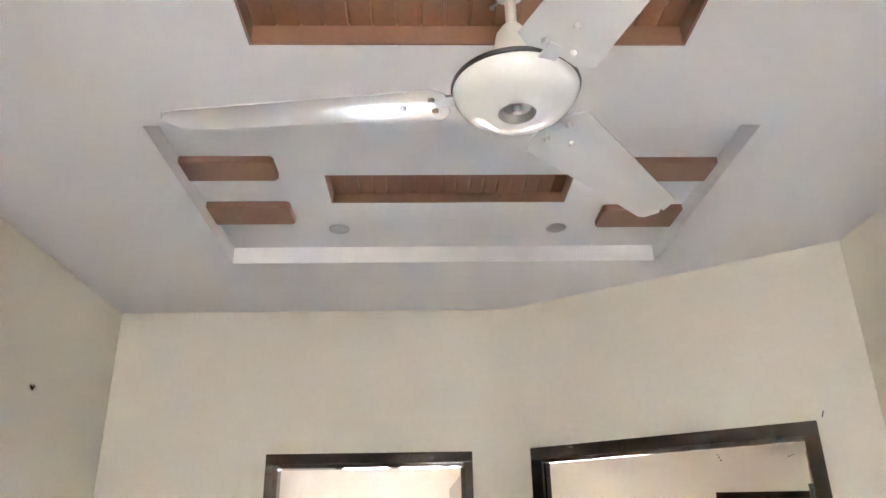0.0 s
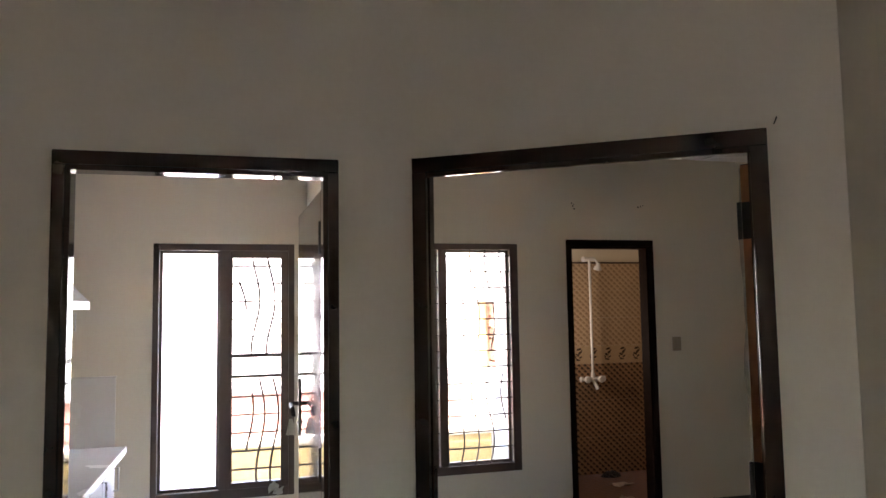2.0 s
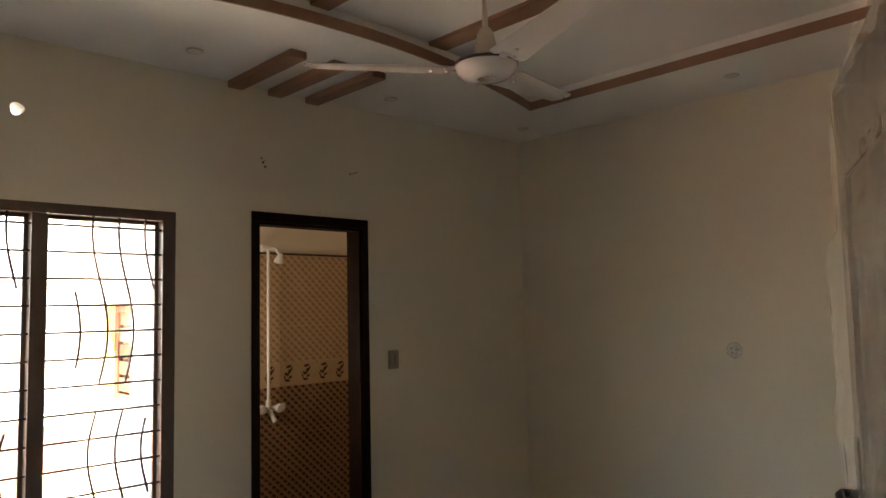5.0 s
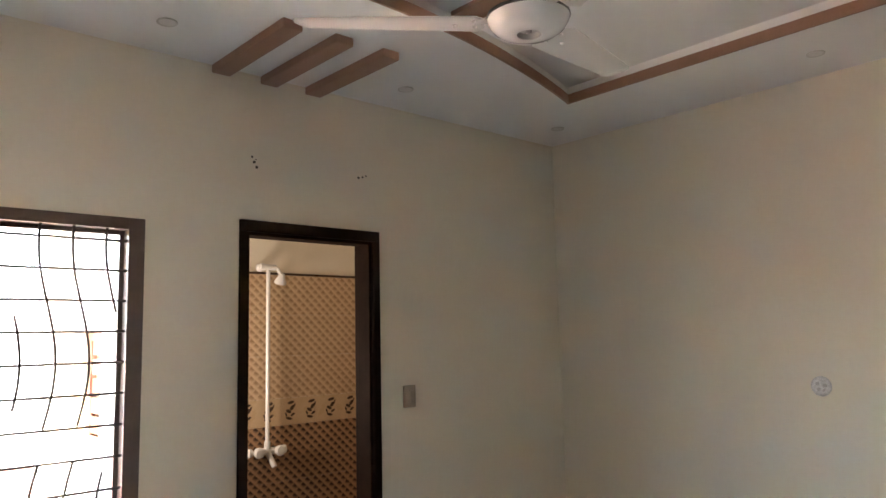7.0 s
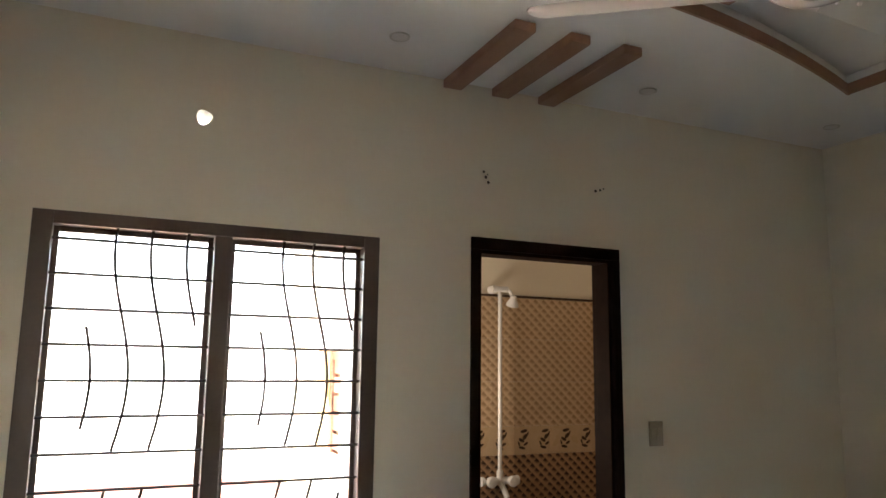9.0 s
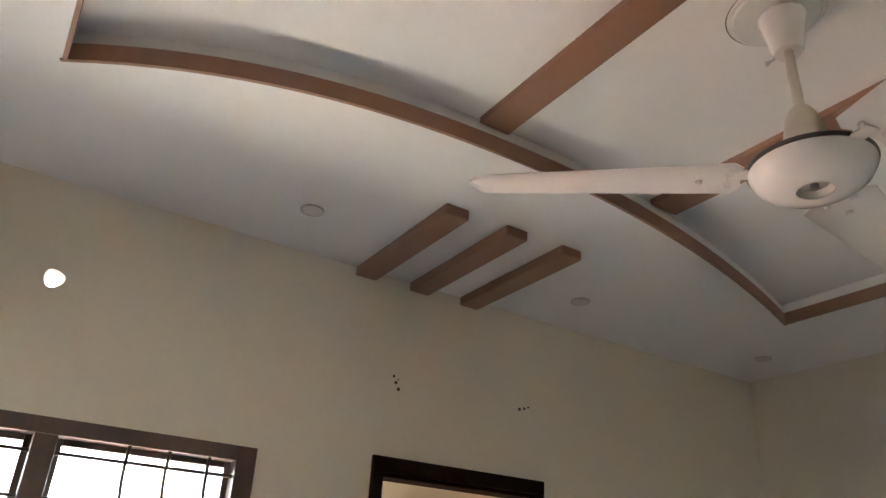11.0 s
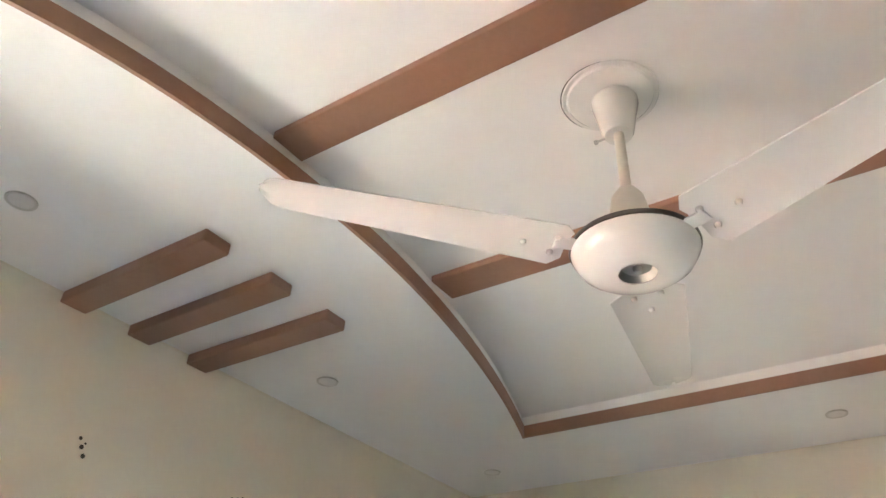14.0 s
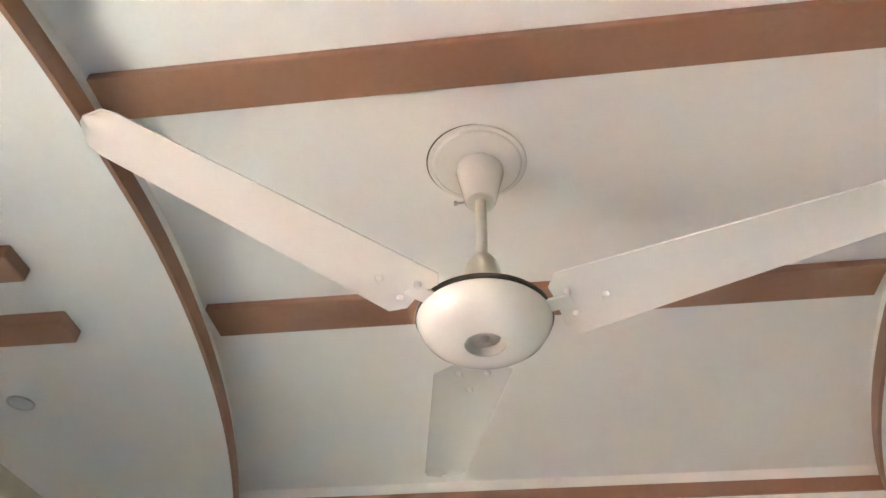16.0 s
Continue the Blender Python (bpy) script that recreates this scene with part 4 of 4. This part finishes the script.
def motif_mesh():
    """A flower head on a curled stem, laid flat on the border tile."""
    bm = bmesh.new()

    def blob(cx, cz, rx, rz, tilt):
        vs = []
        for k in range(14):
            g = 2 * math.pi * k / 14
            x, z = rx * math.cos(g), rz * math.sin(g)
            c, s = math.cos(tilt), math.sin(tilt)
            vs.append(bm.verts.new((cx + c * x - s * z, -0.0095, cz + s * x + c * z)))
        bm.faces.new(vs)

    blob(0.005, 0.055, 0.026, 0.010, 0.2)
    blob(0.012, 0.020, 0.020, 0.012, 0.9)
    blob(-0.012, 0.0, 0.022, 0.010, -0.5)
    blob(0.018, -0.022, 0.018, 0.008, 0.5)
    blob(-0.008, -0.045, 0.024, 0.009, -0.2)
    blob(0.030, 0.035, 0.006, 0.018, -0.4)
    blob(-0.030, -0.020, 0.006, 0.016, 0.4)
    return mesh_of("motif", bm, M_MOTIF)


md = motif_mesh()
for k in range(15):
    o = new("motif", md)
    o.location = (0.09 + k * 0.154, 0, 1.125)
    o.parent = north_tiles

# shower riser with mixer
sh = thing("shower_set", "white plastic shower riser with mixer taps", "shower", m=pose(3.030, BATH_N - 0.008, 0))
bm = bmesh.new()
tube(bm, [(0, -0.055, 0.93), (0, -0.055, 2.03)], 0.013, 12)
part("riser_pipe", bm, M_WHITE, sh, "", True)
bm = bmesh.new()
tube(bm, [(-0.055, -0.055, 2.045), (0.050, -0.060, 2.045)], 0.019, 12)
tube(bm, [(0.045, -0.060, 2.045), (0.062, -0.075, 2.030), (0.066, -0.085, 2.005)], 0.012, 12)
tube(bm, [(-0.035, 0.0, 2.045), (-0.035, -0.05, 2.045)], 0.026, 14)
part("shower_arm", bm, M_WHITE, sh, "", True)
bm = bmesh.new()
lathe(bm, [(0, 0.03), (0.016, 0.03), (0.022, 0.01), (0.036, -0.02), (0.039, -0.034), (0, -0.037)], 24, pose(0.070, -0.095, 1.975, 25))
part("shower_head", bm, M_WHITE, sh, "", True)
bm = bmesh.new()
tube(bm, [(-0.075, -0.05, 0.90), (0.075, -0.05, 0.90)], 0.022, 14)
tube(bm, [(0, -0.05, 0.90), (0.01, -0.08, 0.86), (0.02, -0.11, 0.81)], 0.017, 12)
tube(bm, [(0, -0.052, 0.90), (0, -0.055, 0.96)], 0.020, 12)
part("mixer_body", bm, M_WHITE, sh, "", True)
for x in (-0.095, 0.095):
    bm = bmesh.new()
    lathe(bm, [(0, 0), (0.018, 0), (0.030, 0.012), (0.034, 0.03), (0.028, 0.045), (0, 0.05)], 18, pose(x * 0.75, -0.05, 0.90, 90 if x < 0 else 90, 0, 0) @ pose(0, 0, 0.01))
    lathe(bm, [(0, 0), (0.014, 0), (0.026, 0.012), (0.028, 0.03), (0, 0.038)], 18, pose(x, -0.05, 0.90, 0, 90 if x > 0 else -90, 0))
    part("tap_knob", bm, M_WHITE, sh, "", True)

# ventilation window in the bathroom's side wall, with the sky's light that it lets in
vent_data = bpy.data.lights.new("vent_daylight", "AREA")
vent_data.shape, vent_data.size, vent_data.size_y = "RECTANGLE", 0.34, 0.48
vent_data.energy, vent_data.color = 0.36, (1.0, 0.93, 0.82)
vent_light = new("vent_daylight", vent_data)
vent_light.matrix_world = look((BATH_L + 0.122, BED_N + WIN_T + 0.94, 1.355), (BATH_L + 1.0, BED_N + WIN_T + 0.94, 1.955))
vw = thing("window_4", "small red brown bathroom ventilation window with bars", "window", kind="structure")
vy0, vy1 = BED_N + WIN_T + 0.71, BED_N + WIN_T + 1.17
for a, b, c, d in ((vy0, vy0 + 0.05, 1.06, 1.65), (vy1 - 0.05, vy1, 1.06, 1.65), (vy0 + 0.05, vy1 - 0.05, 1.60, 1.65), (vy0 + 0.05, vy1 - 0.05, 1.06, 1.11)):
    bm = bmesh.new()
    box(bm, BATH_L + 0.07, BATH_L + 0.11, a, b, c, d, 0.003)
    part("window_frame", bm, M_SHUTTER, vw)
for k in range(5):
    bm = bmesh.new()
    z = 1.155 + k * 0.10
    box(bm, BATH_L + 0.08, BATH_L + 0.10, vy0 + 0.05, vy1 - 0.05, z - 0.03, z + 0.052, 0.003)
    part("louvre", bm, M_SHUTTER, vw)
bm = bmesh.new()
box(bm, BATH_L + 0.103, BATH_L + 0.107, vy0 + 0.05, vy1 - 0.05, 1.11, 1.60)
part("pane", bm, M_FROST, vw, "frosted glass pane")
bm = bmesh.new()
box(bm, BATH_L - 0.002, BATH_L + 0.069, vy1 - 0.004, vy1 + 0.0, 1.062, 1.648)
part("reveal", bm, M_YELLOW, vw, "yellow painted reveal")


# ---- things on the floor ----
def crumple(name, cx, cy, rx, ry, h, seed, mat, label, category, group="", base=0.0, lumps=3.0, turn=0.0):
    """A crumpled heap: a pressed-down ball, folded by noise."""
    bm = bmesh.new()
    bmesh.ops.create_icosphere(bm, subdivisions=4, radius=1.0)
    for v in bm.verts:
        p = v.co.copy()
        f = 1 + 0.32 * noise.noise(p * lumps + Vector((seed, 0, 0))) + 0.16 * noise.noise(p * lumps * 3.1 + Vector((0, seed, 0)))
        v.co = Vector((p.x * rx * f, p.y * ry * f, max(-0.02, p.z) * h * f * (1 + 0.5 * noise.noise(p * 2.2 + Vector((seed, 3, 1))))))
        v.co.z = max(0.0, v.co.z)
    ob = part(name, bm, mat)
    ob.matrix_basis = pose(cx, cy, base, 0, 0, turn)
    return tagged(ob, label, category, group)


bag = thing("rubbish_bag", "black plastic bag of torn paper scraps on floor", "rubbish bag", m=pose(2.73, 5.22, 0))
rng = random.Random(3)
bm = bmesh.new()
bmesh.ops.create_icosphere(bm, subdivisions=4, radius=1.0)
for v in bm.verts:
    p = v.co.copy()
    f = 1 + 0.3 * noise.noise(p * 2.6) + 0.16 * noise.noise(p * 8.0)
    rim = 0.55 if p.z > 0.55 and p.y < 0.35 else 1.0
    v.co = Vector((p.x * 0.20 * f, p.y * 0.13 * f, max(0.0, p.z) * (0.13 + 0.10 * max(0, p.y)) * f * rim))
part("bag", bm, M_BAG, bag, "", True)
for k in range(26):
    bm = bmesh.new()
    s = rng.uniform(0.018, 0.045)
    g = [[bm.verts.new((s * (i - 1.5), s * 0.7 * (j - 1.5), rng.uniform(-0.4, 0.4) * s)) for i in range(4)] for j in range(4)]
    for j in range(3):
        for i in range(3):
            bm.faces.new((g[j][i], g[j][i + 1], g[j + 1][i + 1], g[j + 1][i]))
    bmesh.ops.scale(bm, verts=bm.verts[:], vec=(0.5, 0.5, 0.7))
    a = rng.uniform(-0.17, 0.12)
    bmesh.ops.transform(bm, matrix=pose(a, rng.uniform(-0.17, -0.05), rng.uniform(0.03, 0.10) if a > -0.13 else rng.uniform(0.01, 0.04), rng.uniform(-50, 50), rng.uniform(-50, 50), rng.uniform(0, 360)), verts=bm.verts[:])
    part("paper_scrap", bm, M_PAPER, bag)

# coil of pale cable
bm = bmesh.new()
pts = []
for k in range(70):
    g = k / 69 * 2 * math.pi * 1.5
    pts.append((0.10 * math.cos(g) * (1 + 0.12 * math.sin(2.3 * g)), 0.13 * math.sin(g), 0.008 + 0.012 * abs(math.sin(g * 0.7)) + 0.006 * k / 69))
pts += [(pts[-1][0] - 0.05, pts[-1][1] + 0.05, 0.01), (pts[-1][0] - 0.14, pts[-1][1] + 0.07, 0.008)]
tube(bm, pts, 0.005, 8)
tagged(part("cable_coil", bm, M_ROPE, smooth=True), "loose coil of pale cable on dusty floor", "cable").matrix_basis = pose(3.20, 4.855, 0, 0, 0, 20)

crumple("plastic_bag", 4.19, 5.56, 0.075, 0.07, 0.12, 3.0, M_BAG, "small crumpled black plastic bag in room corner", "plastic bag")
crumple("plastic_sheet", 4.10, 5.28, 0.11, 0.27, 0.10, 2.0, M_SHEET, "crumpled dusty plastic sheet in room corner", "plastic sheet", lumps=3.5, turn=22)
crumple("plastic_sheet", 3.95, 5.45, 0.20, 0.11, 0.085, 9.0, M_SHEET, "crumpled dusty plastic sheet in room corner", "plastic sheet", lumps=4.0, turn=-10)


def scrap(x, y, s, seed, mat, label, base=0.0):
    r2 = random.Random(seed)
    bm = bmesh.new()
    n = 5
    g = [[bm.verts.new((s * (i / (n - 1) - 0.5) * r2.uniform(0.85, 1.1), s * 0.6 * (j / (n - 1) - 0.5) * r2.uniform(0.85, 1.1), 0.003 + abs(r2.gauss(0, 0.10)) * s)) for i in range(n)] for j in range(n)]
    for j in range(n - 1):
        for i in range(n - 1):
            bm.faces.new((g[j][i], g[j][i + 1], g[j + 1][i + 1], g[j + 1][i]))
    lowest = min(v.co.z for v in bm.verts)
    for v in bm.verts:
        v.co.z -= lowest
    bmesh.ops.recalc_face_normals(bm, faces=bm.faces[:])
    bmesh.ops.solidify(bm, geom=bm.faces[:], thickness=-0.0012)
    tagged(part("litter", bm, mat), label, "litter", "floor litter").matrix_basis = pose(x, y, base, 0, 0, r2.uniform(0, 360))


crumple("floor_rag", 3.16, 6.93, 0.09, 0.06, 0.045, 5.0, M_BAG, "dark crumpled rag by bathroom wall", "rag", base=-0.004)
scrap(3.32, 4.77, 0.09, 1, M_PAPER, "pale torn paper scrap on dark floor")
scrap(3.14, 4.53, 0.10, 2, M_PAPER, "pale torn paper scrap on dark floor")
scrap(2.955, 4.385, 0.10, 3, M_SCRAP, "olive crumpled litter on dark floor")
scrap(3.01, 4.41, 0.05, 4, M_PAPER, "pale torn paper scrap on dark floor")
scrap(2.88, 4.41, 0.05, 5, M_SCRAP, "olive crumpled litter on dark floor")
scrap(3.09, 6.60, 0.20, 6, M_PAPER, "torn white paper on bathroom floor", -0.004)
scrap(2.91, 6.14, 0.17, 7, M_PAPER, "torn white paper on bathroom floor", -0.004)
r3 = random.Random(12)
for k in range(22):
    scrap(r3.uniform(2.0, 4.1), r3.uniform(4.2, 5.3), r3.uniform(0.015, 0.035), 40 + k, M_PAPER, "tiny pale litter flake on dark floor")

# ---- kitchen ----
cab = thing("kitchen_cabinet", "white laminate base cabinet under kitchen counter", "cabinet", "kitchen base cabinets", m=pose(LIV_L, 3.51, 0))
bm = bmesh.new()
box(bm, 0.002, 0.595, 0, 0.70, 0.0, 0.84, 0.003)
part("body", bm, M_CABINET, cab)
for y0, y1 in ((0.004, 0.346), (0.354, 0.696)):
    bm = bmesh.new()
    box(bm, 0.596, 0.615, y0, y1, 0.10, 0.835, 0.003)
    d = part("door", bm, M_CABINET, cab)
    bm = bmesh.new()
    tube(bm, [(0.614, y1 - 0.04, 0.66), (0.640, y1 - 0.04, 0.66), (0.640, y1 - 0.04, 0.78), (0.614, y1 - 0.04, 0.78)], 0.005, 8)
    part("handle", bm, M_STEEL, d)
copy_thing(cab, pose(LIV_L, 4.215, 0))
bm = bmesh.new()
box(bm, LIV_L + 0.002, LIV_L + 0.670, 3.50, 4.93, 0.84, 0.88, 0.006)
tagged(part("kitchen_counter", bm, M_COUNTER), "white polished kitchen counter slab on cabinets", "counter")

wc = thing("wall_cabinet", "pale laminate wall cabinet beside cooker hood", "cabinet", m=pose(LIV_L + 0.002, 4.64, 0))
bm = bmesh.new()
box(bm, 0, 0.31, 0, 0.56, 1.45, 2.15, 0.003)
part("body", bm, M_CABINET, wc)
for y0, y1 in ((0.003, 0.277), (0.283, 0.557)):
    bm = bmesh.new()
    box(bm, 0.311, 0.329, y0, y1, 1.452, 2.148, 0.003)
    dd = part("door", bm, M_CABINET, wc)
    bm = bmesh.new()
    tube(bm, [(0.329, y1 - 0.03, 1.50), (0.350, y1 - 0.03, 1.50), (0.350, y1 - 0.03, 1.60), (0.329, y1 - 0.03, 1.60)], 0.004, 8)
    part("handle", bm, M_STEEL, dd)

hood = thing("cooker_hood", "white sloping cooker hood on kitchen wall", "cooker hood", m=pose(LIV_L + 0.002, 4.045, 0))
bm = bmesh.new()
lo = [(0, 0), (0.525, 0), (0.525, 0.585), (0, 0.585)]
hi = [(0, 0.15), (0.26, 0.15), (0.26, 0.43), (0, 0.43)]
vs0 = [bm.verts.new((a, b, 1.62)) for a, b in lo]
vs1 = [bm.verts.new((a, b, 1.66)) for a, b in lo]
vs2 = [bm.verts.new((a, b, 1.95)) for a, b in hi]
bm.faces.new(vs0[::-1])
bm.faces.new(vs2)
for p, q in ((vs0, vs1), (vs1, vs2)):
    for k in range(4):
        bm.faces.new((p[k], p[(k + 1) % 4], q[(k + 1) % 4], q[k]))
part("canopy", bm, M_HOOD, hood)
bm = bmesh.new()
box(bm, 0, 0.24, 0.16, 0.42, 1.95, 2.60, 0.003)
part("chimney", bm, M_HOOD, hood)
bm = bmesh.new()
box(bm, LIV_L + 0.008, -0.96, BED_N - 0.009, BED_N, 0.0, 1.19, 0.002)
structure("backsplash", bm, M_KITTILE, "pale glazed kitchen tile strip under thin edge", "wall tiles")
bm = bmesh.new()
box(bm, LIV_L + 0.008, -0.955, BED_N - 0.014, BED_N, 1.19, 1.200, 0.002)
structure("trim_backsplash", bm, M_PLASTIC, "thin grey tile edge strip", "trim")

# ---- outside ----
bm = bmesh.new()
box(bm, -400, 400, -400, 400, -0.62, -0.55)
structure("ground", bm, M_GROUND, "pale dusty ground around the house", "ground")


bm = bmesh.new()
box(bm, -2.6, BATH_L - TH, BED_N + WIN_T, 6.68, -0.56, -0.04)
structure("pavement", bm, M_TERRACE, "pale cement terrace outside the windows", "pavement")


def parapet(name, x0, x1, y0, y1, top, label):
    ob = thing(name, label, "garden wall")
    bm = bmesh.new()
    box(bm, x0, x1, y0, y1, -0.56, top - 0.06, 0.01)
    part("wall", bm, M_YELLOW, ob)
    bm = bmesh.new()
    box(bm, x0 - 0.02, x1 + 0.02, y0 - 0.02, y1 + 0.02, top - 0.06, top, 0.01)
    part("coping", bm, M_COPING, ob, "pale cream coping")


parapet("garden_wall", -1.6, 1.898, 6.68, 6.80, 0.575, "low yellow painted garden wall behind window")


def neighbour(name, x0, x1, y0, y1, h, mat, label):
    ob = thing(name, label, "house")
    bm = bmesh.new()
    box(bm, x0, x1, y0, y1, -0.56, h)
    part("wall", bm, mat, ob)
    bm = bmesh.new()
    box(bm, x0 - 0.15, x1 + 0.15, y0 - 0.15, y1 + 0.15, h, h + 0.18, 0.02)
    part("roof", bm, M_OUTWHITE, ob)
    return ob


neighbour("house", -14, 9, 22, 32, 3.0, M_OUTWHITE, "white painted neighbouring house beyond garden wall")
ob = thing("boundary_wall", "faded pink painted boundary wall beyond garden wall", "garden wall")
bm = bmesh.new()
box(bm, -9.0, 5.0, 9.2, 9.36, -0.56, 0.66, 0.01)
part("wall", bm, M_PINK, ob)
bm = bmesh.new()
box(bm, -9.05, 5.05, 9.16, 9.40, 0.66, 0.74, 0.01)
part("coping", bm, M_OUTPALE, ob)


def tree(x, y, h, seed, m_leaf, m_bark):
    rg = random.Random(seed)
    ob = thing("tree", "leafy green tree beyond boundary wall", "tree", "garden trees", m=pose(x, y, -0.55))
    bm = bmesh.new()
    pts = [(0, 0, 0), (0.05, 0.02, h * 0.2), (-0.03, 0.05, h * 0.38), (0.04, 0, h * 0.5)]
    for (a, b), r0 in zip(zip(pts, pts[1:]), (0.13, 0.10, 0.075)):
        tube(bm, [a, b], r0, 8)
    ends = []
    for k in range(7):
        g = 2 * math.pi * k / 7 + rg.uniform(-0.3, 0.3)
        e = (math.cos(g) * h * rg.uniform(0.16, 0.30), math.sin(g) * h * rg.uniform(0.16, 0.30), h * rg.uniform(0.58, 0.92))
        mid = (e[0] * 0.45, e[1] * 0.45, h * 0.5 + (e[2] - h * 0.5) * 0.55)
        tube(bm, [pts[-1], mid, e], 0.035, 6)
        ends += [e, mid]
    part("trunk", bm, m_bark, ob)
    vs, fs = [], []
    for k in range(1500):
        c = ends[rg.randrange(len(ends))]
        p = Vector((rg.gauss(c[0], h * 0.075), rg.gauss(c[1], h * 0.075), rg.gauss(c[2], h * 0.06)))
        d = Vector((rg.gauss(0, 1), rg.gauss(0, 1), rg.gauss(0, 0.6))).normalized()
        w = d.orthogonal().normalized() * rg.uniform(0.025, 0.05)
        d = d * rg.uniform(0.06, 0.12)
        i = len(vs)
        vs += [tuple(p - d), tuple(p + w), tuple(p + d), tuple(p - w)]
        fs.append((i, i + 1, i + 2, i + 3))
    data = bpy.data.meshes.new("crown")
    data.from_pydata(vs, [], fs)
    data.materials.append(m_leaf)
    crown = new("crown", data)
    crown.parent = ob


M_LEAF = material("green_foliage", (0.10, 0.14, 0.035), (0.06, 0.09, 0.02), 0.6, scale=3, fine=20, bump=0.0)
M_BARK = material("grey_brown_bark", (0.16, 0.12, 0.09), (0.1, 0.07, 0.05), 0.9, scale=8, fine=40, bump=0.4)
for k, (x, y, h) in enumerate(((-2.9, 13.6, 2.7), (-5.4, 14.2, 2.6), (7.4, 15.0, 2.8))):
    tree(x, y, h, k + 3, M_LEAF, M_BARK)

# ---- pieces of the setting ----
rng = random.Random(7)


def baseboard(name, x0, y0, turn, length):
    ob = thing(name, "black stone skirting along bedroom wall", "baseboard", kind="structure", m=pose(x0, y0, 0, 0, 0, turn))
    n = max(1, round(length / 0.6))
    w = length / n
    bm = bmesh.new()
    box(bm, 0.001, w - 0.001, -0.014, 0, 0, 0.085, 0.002)
    data = mesh_of("skirting_piece", bm, M_SKIRT)
    for k in range(n):
        p = new("skirting_piece", data)
        p.location.x = k * w
        p.parent = ob


baseboard("baseboard_north_1", BED_L, BED_N, 0, 2.180 - BED_L)
baseboard("baseboard_north_2", 2.927, BED_N, 0, BED_R - 2.927)
baseboard("baseboard_east", BED_R, BED_N - 0.014, -90, BED_N - BED_S - 0.014)
baseboard("baseboard_west", BED_L, LIV_N + 0.2, 90, BED_N - LIV_N - 0.2 - 0.014)

floor_ob = thing("floor_bedroom", "dusty dark grey stone tile floor", "floor", kind="structure")
TS = 0.40
bm = bmesh.new()
box(bm, -TS / 2 + 0.0012, TS / 2 - 0.0012, -TS / 2 + 0.0012, TS / 2 - 0.0012, -0.012, 0.0)
tile_data = mesh_of("tile", bm, M_FLOOR)
nx, ny = int(math.ceil((BED_R - BED_L) / TS)), int(math.ceil((BED_N - BED_S) / TS))
for i in range(nx):
    for j in range(ny):
        x, y = BED_L + (i + 0.5) * TS - 0.05, BED_N - (j + 0.5) * TS
        if y < LIV_N + TH + 0.1 and x < 1.5:
            continue
        t = new("tile", tile_data)
        t.location = (x, y, rng.uniform(-0.0008, 0.0))
        t.rotation_euler.z = rng.choice((0, math.pi / 2, math.pi))
        t.parent = floor_ob
bm = bmesh.new()
prism(bm, [(DX0 + 0.06, LIV_N + TH - 0.06), (1.45, 2.36), (1.50, 2.36), (1.50, LIV_N + TH + 0.12), (DX0 + 0.05, LIV_N + TH + 0.12)], -0.012, -0.002)
structure("floor_threshold", bm, M_FLOOR, "dusty dark grey stone floor by the doorway", "floor")
